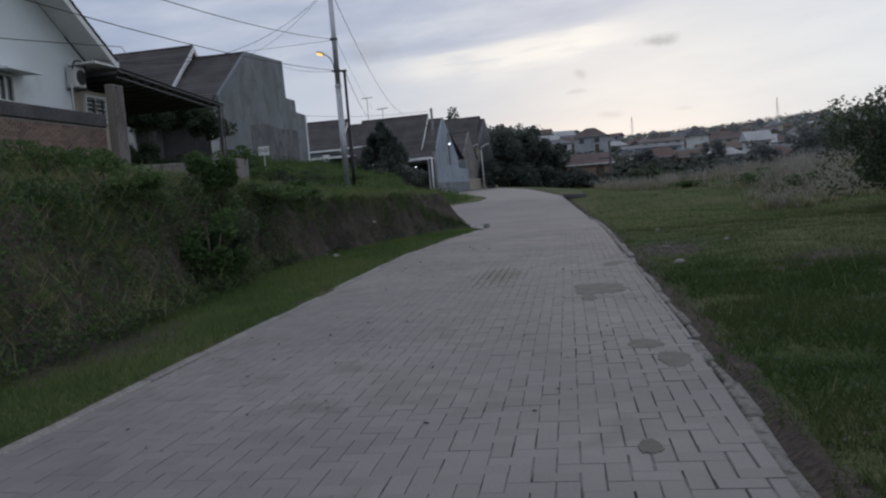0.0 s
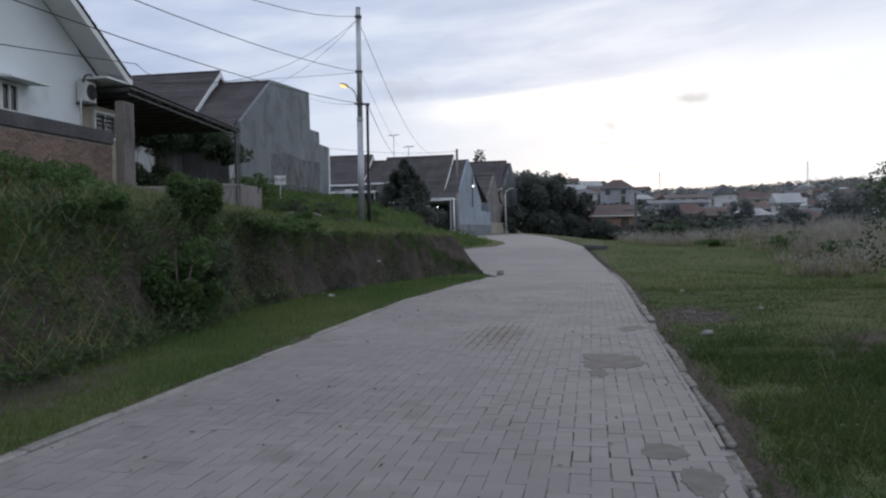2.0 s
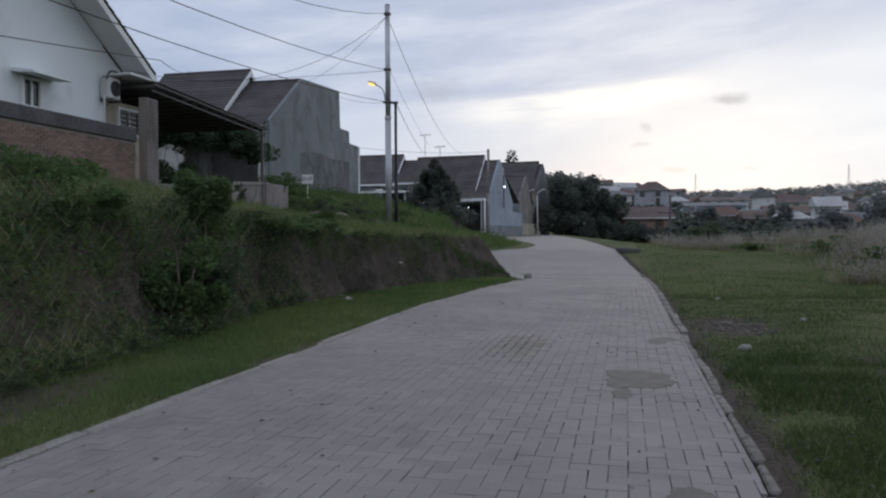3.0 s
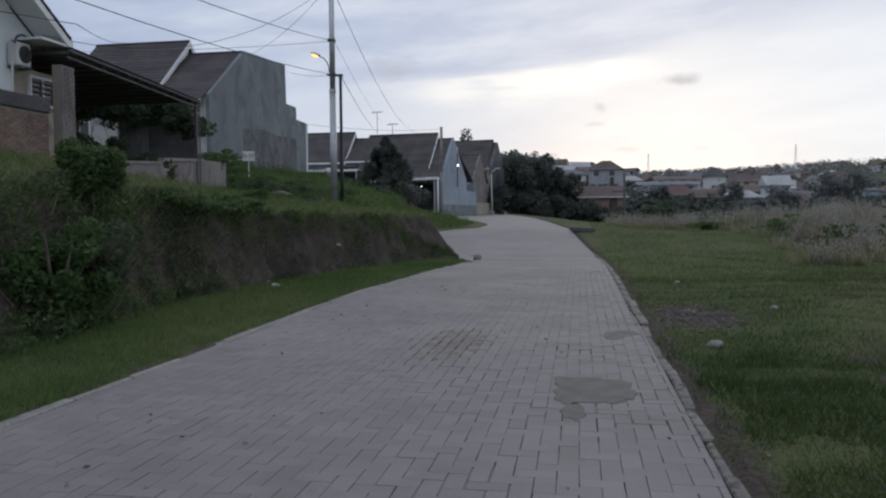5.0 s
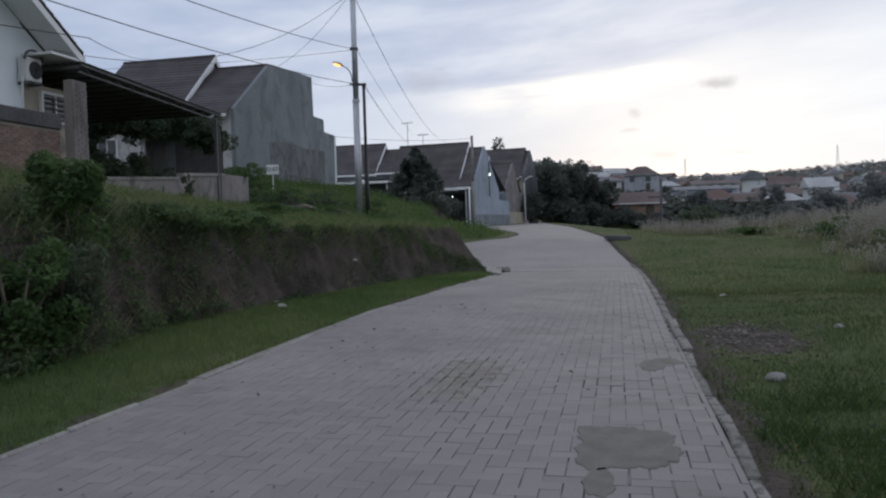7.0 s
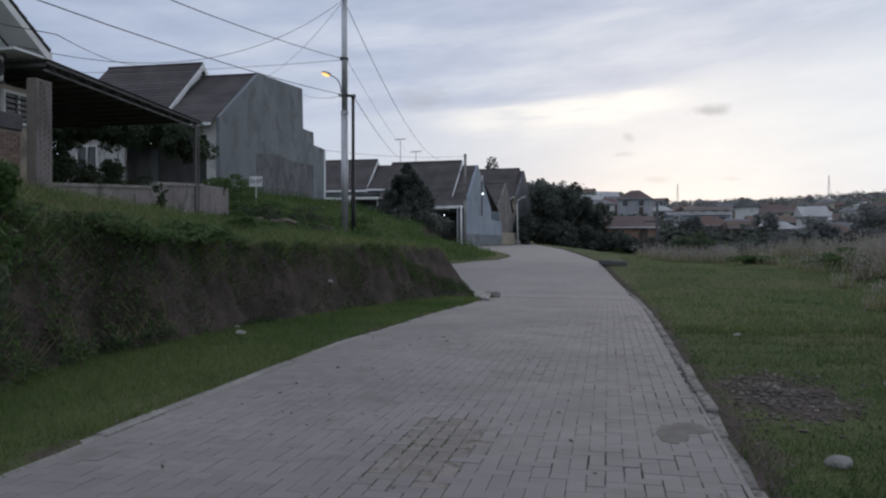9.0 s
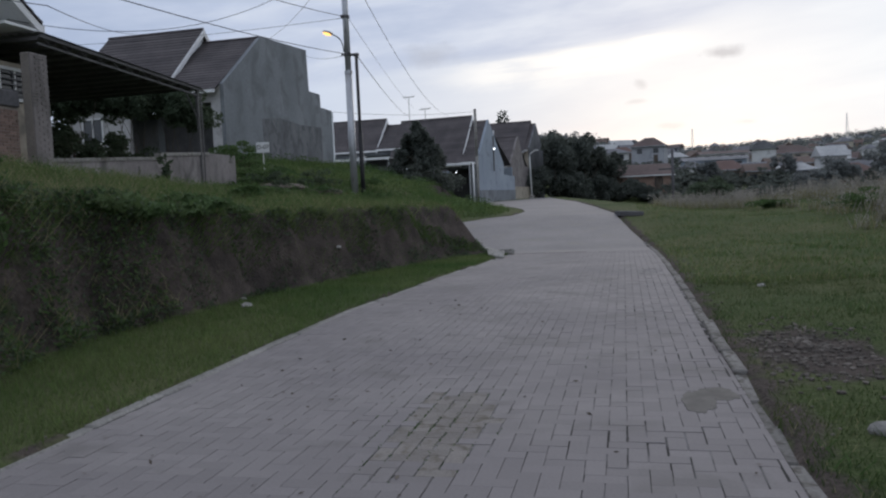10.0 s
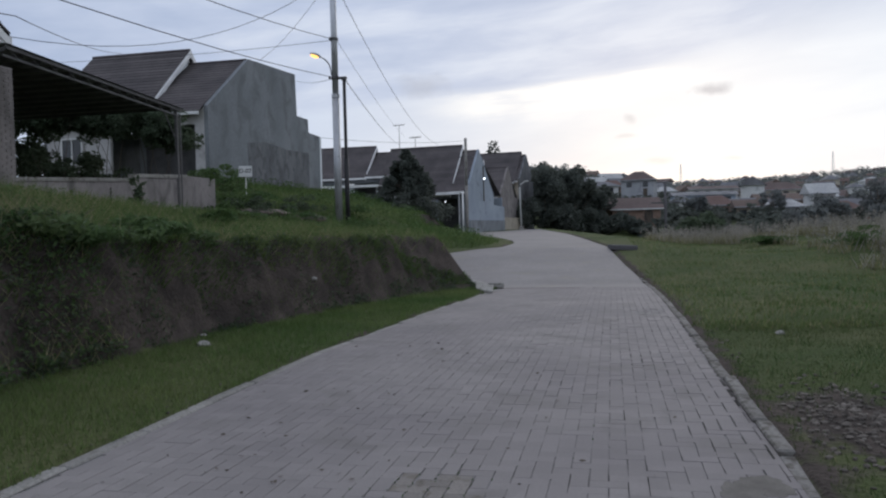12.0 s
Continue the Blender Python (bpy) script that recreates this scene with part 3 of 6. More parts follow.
for z in (10.75, 8.35, 6.95):
    band(pole, z - pz, 0.15)
part("bracket", boxed(-0.05, -0.06, 6.9 - pz, 0.34, 0.06, 6.98 - pz, 0.01), DARK_STEEL, pole)
for k, (bx, bz) in enumerate(((0.0, 10.7), (-0.1, 8.35), (-0.15, 6.95), (0.14, 6.97))):
    part("insulator", tube(bmesh.new(), [(bx, -0.16, bz - pz - 0.05), (bx, -0.16, bz - pz + 0.05)], 0.04, 8), DARK_STEEL, pole)

stay = thing("support_post", pose(-9.52, 30.0, float(land(-9.52, 30))), "slim black post standing beside the steel utility pole", "post")
sz = float(land(-9.52, 30))
part("shaft", tube(bmesh.new(), [(0, 0, -0.3), (0, 0, 6.9 - sz)], 0.06, 10), BLACK, stay, "", True)
part("sleeve", tube(bmesh.new(), [(0, 0, 0), (0, 0, 2.6)], 0.085, 10), BLACK, stay, "", True)
part("top_clamp", boxed(-0.1, -0.05, 6.86 - sz, 0.1, 0.05, 6.98 - sz, 0.01), DARK_STEEL, stay)


def street_lamp_head(name, base, tip, bow, glass_mat, label, scale=1.0):
    """A curved arm that ends in a cobra-head lamp; base and tip in the world."""
    b, t = Vector(base), Vector(tip)
    ob = thing(name, Matrix.Translation(b), label, "street lamp", "street lamps")
    c, pts = Vector((0, 0, bow)), []
    for i in range(10):
        k = i / 9
        pts.append(2 * k * (1 - k) * c + k * k * (t - b))
    part("arm", tube(bmesh.new(), pts, 0.035 * scale, 8), DARK_STEEL, ob, "", True)
    d = (pts[-1] - pts[-2]).normalized()
    rot = d.to_track_quat("X", "Z").to_matrix().to_4x4()
    m = Matrix.Translation(pts[-1]) @ rot
    bm = bmesh.new()
    bmesh.ops.create_uvsphere(bm, u_segments=14, v_segments=8, radius=1, matrix=m @ Matrix.Translation((0.28 * scale, 0, 0.02)) @ Matrix.Diagonal((0.36 * scale, 0.17 * scale, 0.11 * scale, 1)))
    part("housing", bm, STEEL, ob, "", True)
    bm = bmesh.new()
    bmesh.ops.create_uvsphere(bm, u_segments=14, v_segments=8, radius=1, matrix=m @ Matrix.Translation((0.32 * scale, 0, -0.04 * scale)) @ Matrix.Diagonal((0.27 * scale, 0.14 * scale, 0.11 * scale, 1)))
    part("lit_lens", bm, glass_mat, ob, "glowing orange lamp glass" if glass_mat is SODIUM else "", True)
    return ob


street_lamp_head("street_lamp", (-9.98, 29.95, 7.05), (-10.28, 29.6, 7.66), 0.55, SODIUM, "lit sodium street lamp on a curved arm of the pole", 0.62)

# cables: along the lane, to the houses, and down the road
cable((-9.86, 29.9, 10.75), (-8.86, -15, 8.53), 2.7)
cable((-9.9, 29.9, 8.35), (-7.89, -15, 5.35), 1.07)
cable((-9.95, 29.9, 6.98), (-10.09, -15, 6.04), 1.06)
cable((-12.64, 5.07, 4.73), (-13.3, 18.4, 6.45), 0.05)
cable((-13.3, 18.4, 6.45), (-25.72, 40.5, 11.26), 0.2)
cable((-9.86, 30.1, 10.72), (-13.75, 17.6, 6.0), 1.24, 0.009)
cable((-9.86, 30.1, 10.72), (-18.6, 42.0, 10.6), 0.35, 0.009)
cable((-9.9, 30.1, 8.35), (-30.84, 34.36, 9.85), 0.27, 0.009)
cable((-9.9, 30.0, 6.95), (-18.55, 47.11, 10.53), 0.15, 0.009)
cable((-9.8, 30.1, 10.4), (-17.05, 80.0, 9.97), 1.29, 0.013)
cable((-9.52, 30.1, 6.9), (-20.7, 78.0, 9.9), 0.3, 0.014)
cable((-9.8, 30.1, 8.35), (-20.6, 80.0, 10.9), 0.3, 0.008)
cable((-18.55, 50.6, 7.5), (-12.0, 67.4, 8.75), 0.25, 0.012)


# ---- houses of the terrace ----
def roof_slope(name, parent, corners, mat, course=0.3, thick=0.05, lift=0.03):
    """A tiled slope: a deck and overlapping courses. corners: eave a, eave b, ridge b, ridge a."""
    a, b, c, d = (Vector(p) for p in corners)
    n = (b - a).cross(d - a).normalized()
    if n.z < 0:
        n = -n
    deck = part(name, prism(bmesh.new(), (a, b, c, d), -n * thick), mat, parent)
    rows = max(2, round((d - a).length / course))
    for i in range(rows):
        k0, k1 = i / rows, min(1.0, (i + 1.12) / rows)
        p = [a.lerp(d, k0) + n * lift, b.lerp(c, k0) + n * lift, b.lerp(c, k1) + n * 0.006, a.lerp(d, k1) + n * 0.006, a.lerp(d, k0) + n * 0.002, b.lerp(c, k0) + n * 0.002]
        bm = bmesh.new()
        v = [bm.verts.new(x) for x in p]
        bm.faces.new(v[:4]); bm.faces.new((v[4], v[5], v[1], v[0]))
        part("tile_course", bm, mat, deck)
    return deck


def board(parent, a, b, h=0.22, t=0.06, mat=None, name="barge_board"):
    """A board from a to b, its top on the line."""
    a, b = Vector(a), Vector(b)
    d = (b - a).normalized()
    s = d.cross(Vector((0, 0, 1))).normalized() * t
    u = Vector((0, 0, -h))
    return part(name, prism(bmesh.new(), (a, b, b + u, a + u), s), mat or WHITE_TRIM, parent)


def window(parent, c, w, h, axis="x", out=1, frame_mat=None, grille=False, depth=0.08):
    """A framed window on a wall that faces along axis; c: its middle, on the wall face."""
    x, y, z = c
    def bx(u0, u1, z0, z1, d0, d1):
        d0, d1 = sorted((d0 * out, d1 * out))
        return boxed(x + d0, y + u0, z + z0, x + d1, y + u1, z + z1) if axis == "x" else boxed(x + u0, y + d0, z + z0, x + u1, y + d1, z + z1)
    fm = frame_mat or WHITE_TRIM
    part("window_frame", bx(-w / 2, w / 2, h / 2 - 0.07, h / 2, -0.02, depth), fm, parent)
    part("window_frame", bx(-w / 2, w / 2, -h / 2, -h / 2 + 0.07, -0.02, depth), fm, parent)
    for s in (-1, 1):
        part("window_frame", bx(min(s * w / 2, s * (w / 2 - 0.07)), max(s * w / 2, s * (w / 2 - 0.07)), -h / 2 + 0.07, h / 2 - 0.07, -0.02, depth), fm, parent)
    part("pane", bx(-w / 2 + 0.07, w / 2 - 0.07, -h / 2 + 0.07, h / 2 - 0.07, 0.005, 0.02), GLASS, parent)
    part("mullion", bx(-0.025, 0.025, -h / 2 + 0.07, h / 2 - 0.07, 0.022, depth - 0.01), fm, parent)
    if grille:
        for i in range(5):
            zz = -h / 2 + h * (i + 0.7) / 6
            part("grille_bar", bx(-w / 2 + 0.07, w / 2 - 0.07, zz, zz + 0.03, depth - 0.01, depth + 0.02), DARK_STEEL, parent)


def white_house():
    h = thing("house", pose(-13.35, 15.95, 2.95), "white rendered house with a gable and dark tiled roof", "house", "terrace houses")
    L, ridge = -13.4, -6.7
    e = 0.67
    zw = lambda y: 3.35 + e * (-y if y > ridge else y - 2 * ridge)
    wall = [(0, 0, -1.0), (0, 0, zw(0)), (0, ridge, zw(ridge)), (0, L, zw(L)), (0, L, -1.0)]
    part("wall", prism(bmesh.new(), wall, (-0.2, 0, 0)), WHITE_WALL, h)
    part("side_wall", boxed(-9, -0.2, -1.0, -0.2, 0, 3.3), WHITE_WALL, h)
    o, ov = 1.1, 0.85
    ze = 3.5 - e * o
    zr = 3.5 + e * -ridge
    roof_slope("roof", h, [(-9, o, ze), (ov, o, ze), (ov, ridge, zr), (-9, ridge, zr)], ROOF_TILE, 0.3, 0.08)
    roof_slope("roof", h, [(ov, 2 * ridge - o, ze), (-9, 2 * ridge - o, ze), (-9, ridge, zr), (ov, ridge, zr)], ROOF_TILE, 0.3, 0.08)
    d = 0.085
    part("soffit", prism(bmesh.new(), [(0.01, o, ze - d), (ov - 0.02, o, ze - d), (ov - 0.02, ridge, zr - d), (0.01, ridge, zr - d)], (0, 0, -0.05)), WHITE_TRIM, h)
    part("soffit", prism(bmesh.new(), [(0.01, 2 * ridge - o, ze - d), (ov - 0.02, 2 * ridge - o, ze - d), (ov - 0.02, ridge, zr - d), (0.01, ridge, zr - d)], (0, 0, -0.05)), WHITE_TRIM, h)
    board(h, (ov, o, ze - 0.03), (ov, ridge, zr - 0.03), 0.26)
    board(h, (ov, 2 * ridge - o, ze - 0.03), (ov, ridge, zr - 0.03), 0.26)
    board(h, (ov, o + 0.01, ze - 0.06), (-9, o + 0.01, ze - 0.06), 0.2, 0.04, None, "eave_board")
    part("eave_box", prism(bmesh.new(), [(-0.004, 0.006, ze - 0.16), (-0.004, o - 0.05, ze - 0.16), (-0.004, 0.006, 3.3)], (-0.19, 0, 0)), WHITE_WALL, h)
    part("eave_soffit", boxed(-9, 0.006, ze - 0.22, ov - 0.03, o - 0.02, ze - 0.165), WHITE_TRIM, h)
    window(h, (0.0, -2.62, 1.62), 0.62, 0.72)
    part("window_canopy", prism(bmesh.new(), [(0, -3.2, 2.12), (0.62, -3.2, 2.02), (0.62, -3.2, 1.97), (0, -3.2, 2.02)], (0, 1.3, 0)), WHITE_WALL, h, "thin white concrete canopy over the window")
    # low wing with a grilled window
    part("wing_wall", boxed(-3, 0.004, -1.0, -0.02, 2.0, 1.95), TAN_WALL, h)
    window(h, (-0.02, 1.05, 1.45), 1.0, 0.75, grille=True)
    return h


white_house()

ac = thing("air_conditioner", pose(-13.15, 16.0, 4.86), "outdoor air conditioner unit under a dark arched hood", "air conditioner")
part("casing", boxed(-0.16, -0.24, 0, 0.12, 0.24, 0.56, 0.03), PLASTIC, ac)
bm = bmesh.new()
for r in (0.2, 0.155, 0.11, 0.06):
    ring = [(0.135, 0.02 + r * math.cos(a), 0.28 + r * math.sin(a)) for a in (2 * math.pi * k / 20 for k in range(21))]
    tube(bm, ring, 0.008, 4)
part("fan_guard", bm, DARK_STEEL, ac)
part("fan_recess", tube(bmesh.new(), [(0.11, 0.02, 0.28), (0.124, 0.02, 0.28)], 0.21, 20), BLACK, ac)
for y in (-0.18, 0.18):
    part("bracket", boxed(-0.2, y - 0.02, -0.06, 0.16, y + 0.02, -0.004), DARK_STEEL, ac)
part("hood", tube(bmesh.new(), [(0.1, 0.29 * math.cos(a), 0.5 + 0.24 * math.sin(a)) for a in (math.pi * k / 12 for k in range(13))], 0.03, 6), CAP, ac, "dark arched hood")
part("pipe", tube(bmesh.new(), [(0, -0.24, 0.1), (0.02, -0.3, 0.0), (0.02, -0.32, -1.15)], 0.025, 6), PLASTIC, ac)


def brick_wall():
    w = thing("garden_wall", pose(-12.55, 4.0, 0), "red brick garden wall with a dark weathered coping", "wall", kind="structure")
    y1 = 12.15
    part("core", boxed(-0.17, 0, 1.8, -0.012, y1, 3.74), MORTAR, w)
    part("coping", boxed(-0.22, -0.01, 3.74, 0.05, y1 + 0.02, 4.08, 0.02), CAP, w)
    V, Fc = [], []
    rows = int((3.73 - 1.9) / 0.066)
    for r in range(rows):
        z = 1.9 + r * 0.066
        y = -0.1 * (r % 2)
        while y < y1 - 0.05:
            a, b = max(0, y) + 0.006, min(y1, y + 0.2) - 0.006
            if b - a > 0.03:
                j = random.uniform(-0.004, 0.006)
                x = j
                i = len(V)
                V += [(-0.02, a, z), (-0.02, b, z), (-0.02, b, z + 0.054), (-0.02, a, z + 0.054), (x, a, z), (x, b, z), (x, b, z + 0.054), (x, a, z + 0.054)]
                Fc += [(i + 4, i + 5, i + 6, i + 7), (i, i + 1, i + 5, i + 4), (i + 1, i + 2, i + 6, i + 5), (i + 2, i + 3, i + 7, i + 6), (i + 3, i, i + 4, i + 7)]
            y += 0.21
    soup("brick_courses", V, Fc, BRICK, w, kind="stuff")
    return w


brick_wall()

col = thing("brick_column", pose(-12.35, 16.62, 0), "brick and mortar column at the end of the garden wall", "column")
part("shaft", boxed(-0.24, -0.26, 1.8, 0.0, 0.26, 4.95, 0.02), MORTAR, col)
V, Fc = [], []
for r in range(44):
    z = 2.05 + r * 0.066
    for a, b in (((-0.255, -0.01), (0.01, 0.255)) if r % 2 else ((-0.255, -0.13), (-0.11, 0.12), (0.14, 0.255))):
        i, x = len(V), 0.012 + random.uniform(-0.004, 0.008)
        V += [(-0.02, a, z), (-0.02, b, z), (-0.02, b, z + 0.054), (-0.02, a, z + 0.054), (x, a, z), (x, b, z), (x, b, z + 0.054), (x, a, z + 0.054)]
        Fc += [(i + 4, i + 5, i + 6, i + 7), (i, i + 1, i + 5, i + 4), (i + 1, i + 2, i + 6, i + 5), (i + 2, i + 3, i + 7, i + 6), (i + 3, i, i + 4, i + 7)]
soup("brick_courses", V, Fc, LOW_WALL, col, kind="stuff")


def carport():
    c = thing("carport", pose(-12.4, 16.7, 0), "open carport with a dark corrugated roof on steel posts", "carport")
    za, zb, L, D = 5.30, 4.94, 6.6, 6.6
    # ribbed sheet that falls towards the far end
    bm = bmesh.new()
    n = 60
    rows = []
    for i in range(n + 1):
        x = 0.15 - (D + 0.3) * i / n
        z = 0.025 * (i % 2)
        rows.append([bm.verts.new((x, 0.0, za + 0.12 + z)), bm.verts.new((x, L + 0.2, zb + 0.10 + z))])
    for p, q in zip(rows, rows[1:]):
        bm.faces.new((p[0], q[0], q[1], p[1]))
    part("roof_sheet", bm, SHEET, c, "dark ribbed metal sheet")
    def beam(x0, y0, x1, y1, h, t, name, drop=0.0):
        z = lambda y: za + (zb - za) * y / (L + 0.2) + 0.09 - drop
        d = Vector((x1 - x0, y1 - y0, 0)).normalized(); s = Vector((-d.y, d.x, 0)) * t
        part(name, prism(bmesh.new(), [(x0, y0, z(y0)), (x1, y1, z(y1)), (x1, y1, z(y1) - h), (x0, y0, z(y0) - h)], s), DARK_STEEL, c)
    beam(0.1, 0.0, 0.1, L + 0.15, 0.07, 0.05, "edge_beam")
    beam(0.02, 0.0, 0.02, L + 0.15, 0.05, 0.05, "truss_chord", 0.17)
    for i in range(11):
        y = 0.05 + 0.6 * i
        z = za + (zb - za) * y / (L + 0.2)
        part("truss_web", tube(bmesh.new(), [(0.05, y, z + 0.06), (0.05, y + 0.3, z - 0.1)], 0.014, 5), DARK_STEEL, c)
    for i in range(13):
        y = 0.1 + 0.52 * i
        beam(0.0, y, -D, y, 0.08, 0.05, "rafter", 0.02)
    part("back_wall", boxed(-D - 0.25, -2.5, 1.6, -D - 0.1, L + 0.4, 4.3), LOW_WALL, c, "stained wall at the back of the carport")
    beam(-D, 0.0, -D, L + 0.15, 0.12, 0.06, "back_beam")
    for x, y in ((0.0, L - 0.05), (-D, L - 0.05), (-D, 0.2)):
        zt = za + (zb - za) * y / (L + 0.2) - 0.2
        part("post", boxed(x - 0.045, y - 0.045, 1.5, x + 0.045, y + 0.045, zt + 0.25, 0.01), DARK_STEEL, c)
    part("brace", tube(bmesh.new(), [(0, L - 0.15, 4.2), (0, L - 0.65, 4.85)], 0.025, 6), DARK_STEEL, c)
    part("gutter_pipe", tube(bmesh.new(), [(0.1, L - 0.02, 4.9), (0.12, L - 0.05, 2.6), (0.1, L - 0.05, 1.8)], 0.022, 6), DARK_STEEL, c)
    return c


carport()

lw = thing("low_wall", pose(-12.4, 16.7, 0), "stained low garden wall with a pale coping", "wall", kind="structure")
part("wall", prism(bmesh.new(), [(0, 0, 1.2), (0, 7.0, 1.2), (0, 7.0, 3.06), (0, 4.4, 2.92), (0, 4.4, 2.82), (0, 0, 2.58)], (-0.15, 0, 0)), LOW_WALL, lw)
part("coping", prism(bmesh.new(), [(0.03, 0, 2.58), (0.03, 4.4, 2.82), (0.03, 4.4, 2.90), (0.03, 0, 2.66)], (-0.21, 0, 0)), KERB, lw)
part("coping", prism(bmesh.new(), [(0.03, 4.404, 2.92), (0.03, 7.0, 3.06), (0.03, 7.0, 3.15), (0.03, 4.404, 3.01)], (-0.21, 0, 0)), KERB, lw)
part("pier", boxed(-0.18, 7.0, 1.0, 0.0, 8.7, 3.12, 0.01), LOW_WALL, lw)
part("drain_stain", tube(bmesh.new(), [(0.02, 3.4, 2.1), (0.02, 3.4, 2.6)], 0.03, 6), KERB, lw, "pale drain pipe")


def row_house(o, turn, outline, ridge_y, eave_z, ridge_z, main_z, wall_mat, label, front_mat=None, left=9.0, split=2.9, trim=None):
    """A terrace house whose parapet side wall stands along the lane, in its own frame: x to the lane, y along it, z in the world."""
    h = thing("house", pose(o[0], o[1], 0, 0, 0, turn), label, "house", "terrace houses")
    part("side_wall", prism(bmesh.new(), [(0, y, z) for y, z in outline], (-0.2, 0, 0)), wall_mat, h)
    yb = outline[-1][0]
    z0 = outline[0][1]
    # low roof next to the side wall
    roof_slope("roof", h, [(-split - 0.4, -0.5, eave_z - 0.35), (-0.2, -0.5, eave_z - 0.35), (-0.2, ridge_y, ridge_z - 0.08), (-split - 0.4, ridge_y, ridge_z - 0.08)], ROOF_TILE)
    roof_slope("roof", h, [(-0.2, yb - 0.5, eave_z - 0.3), (-split - 0.4, yb - 0.5, eave_z - 0.3), (-split - 0.4, ridge_y, ridge_z - 0.08), (-0.2, ridge_y, ridge_z - 0.08)], ROOF_TILE)
    # main roof, a little higher, with a white barge board on its gable
    ry = ridge_y - 0.2
    slope = (main_z - eave_z) / ry
    ye = -0.55
    ze = main_z - slope * (ry - ye)
    roof_slope("roof", h, [(-left, ye, ze), (-split, ye, ze), (-split, ry, main_z), (-left, ry, main_z)], ROOF_TILE)
    roof_slope("roof", h, [(-split, 2 * ry - ye, ze), (-left, 2 * ry - ye, ze), (-left, ry, main_z), (-split, ry, main_z)], ROOF_TILE)
    board(h, (-split + 0.04, ye, ze + 0.02), (-split + 0.04, ry, main_z + 0.02), 0.3, 0.06, trim)
    board(h, (-split + 0.04, 2 * ry - ye, ze + 0.02), (-split + 0.04, ry, main_z + 0.02), 0.3, 0.06, trim)
    part("ridge_cap", tube(bmesh.new(), [(-left, ry, main_z + 0.02), (-split, ry, main_z + 0.02)], 0.09, 6), ROOF_TILE, h)
    part("ridge_cap", tube(bmesh.new(), [(-split - 0.4, ridge_y, ridge_z - 0.05), (-0.1, ridge_y, ridge_z - 0.05)], 0.08, 6), ROOF_TILE, h)
    part("gable_wall", prism(bmesh.new(), [(-split - 0.2, 0.2, eave_z - 0.4), (-split - 0.2, ry, main_z - 0.25), (-split - 0.2, 2 * ry - 0.2, eave_z - 0.4)], (-0.15, 0, 0)), WHITE_WALL, h)
    gx = -split - 2.0
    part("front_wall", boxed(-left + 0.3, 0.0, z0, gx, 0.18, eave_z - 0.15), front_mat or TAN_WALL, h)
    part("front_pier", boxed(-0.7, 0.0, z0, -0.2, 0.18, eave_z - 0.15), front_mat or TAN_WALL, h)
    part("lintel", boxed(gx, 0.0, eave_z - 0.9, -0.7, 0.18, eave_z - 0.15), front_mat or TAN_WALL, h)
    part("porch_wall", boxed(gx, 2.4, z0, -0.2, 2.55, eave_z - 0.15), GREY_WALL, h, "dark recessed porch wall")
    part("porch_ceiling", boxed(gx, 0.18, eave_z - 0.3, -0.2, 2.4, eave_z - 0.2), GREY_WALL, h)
    part("garage_door", boxed(gx + 0.4, 2.34, z0, -1.0, 2.396, z0 + 3.4), DARK_STEEL, h)
    part("rear_wall", boxed(-left + 0.3, yb - 0.2, z0, -0.2, yb - 0.02, eave_z - 0.5), wall_mat, h)
    part("party_wall", boxed(-left + 0.1, 0.0, z0, -left + 0.3, yb, eave_z - 0.2), wall_mat, h)
    part("eave_board", boxed(-left, ye - 0.02, ze - 0.16, -split, ye + 0.03, ze - 0.01), WHITE_TRIM, h)
    part("eave_board", boxed(-split, -0.53, eave_z - 0.52, -0.2, -0.48, eave_z - 0.37), WHITE_TRIM, h)
    window(h, ((gx - left) / 2 - 0.2, 0.0, z0 + 2.6), 1.2, 1.3, "y", -1)
    return h


H1_WALL = [(0, 3.0), (0, 7.45), (4.4, 10.5), (10.5, 10.85), (10.62, 8.4), (12.35, 8.4), (12.4, 7.6), (14.4, 7.55), (14.5, 3.0)]
h1 = row_house((-18.5, 36.4), 0, H1_WALL, 4.35, 7.5, 10.5, 11.12, GREY_WALL, "grey unpainted cement house with a stepped parapet wall", front_mat=SHADED_PALE_WALL, left=9.0, split=3.2)
part("bare_panel", prism(bmesh.new(), [(0.0, y, z) for y, z in ((4.1, 3.0), (4.0, 6.1), (6.2, 6.35), (9.0, 6.2), (12.3, 6.3), (12.3, 3.0))], (0.012, 0, 0)), BARE_CEMENT, h1, "darker patch of rough bare cement")
part("plaster_edge", boxed(0.0, 14.2, 3.0, 0.03, 14.45, 7.5), WHITE_WALL, h1)

HC_WALL = [(0, 2.0), (0, 6.4), (3.6, 8.9), (8.0, 5.6), (8.0, 2.0)]
# Grey front_mat paints in the dark under the porch canopy.
row_house((-19.2, 71.5), 0, HC_WALL, 3.6, 6.7, 8.9, 9.45, WHITE_WALL, "low tiled terrace house with a white eave board", left=11.5, front_mat=GREY_WALL)
HB_WALL = [(0, 0.6), (0, 4.8), (4.0, 8.55), (9.0, 4.65), (9.05, 3.6), (13.4, 3.5), (13.4, 0.6)]
# Front wall again darkened to grey for the shade below its canopy.
hb = row_house((-12.2, 69.0), -5.7, HB_WALL, 4.0, 4.95, 8.5, 8.95, BLUE_WALL, "tiled house with a tall blue-grey gable wall beside the lane", left=8.5, split=1.5, front_mat=GREY_WALL)
part("footing", boxed(-0.02, 0.3, 0.6, 0.05, 13.4, 2.1), GREY_WALL, hb, "grey base along the foot of the gable wall")
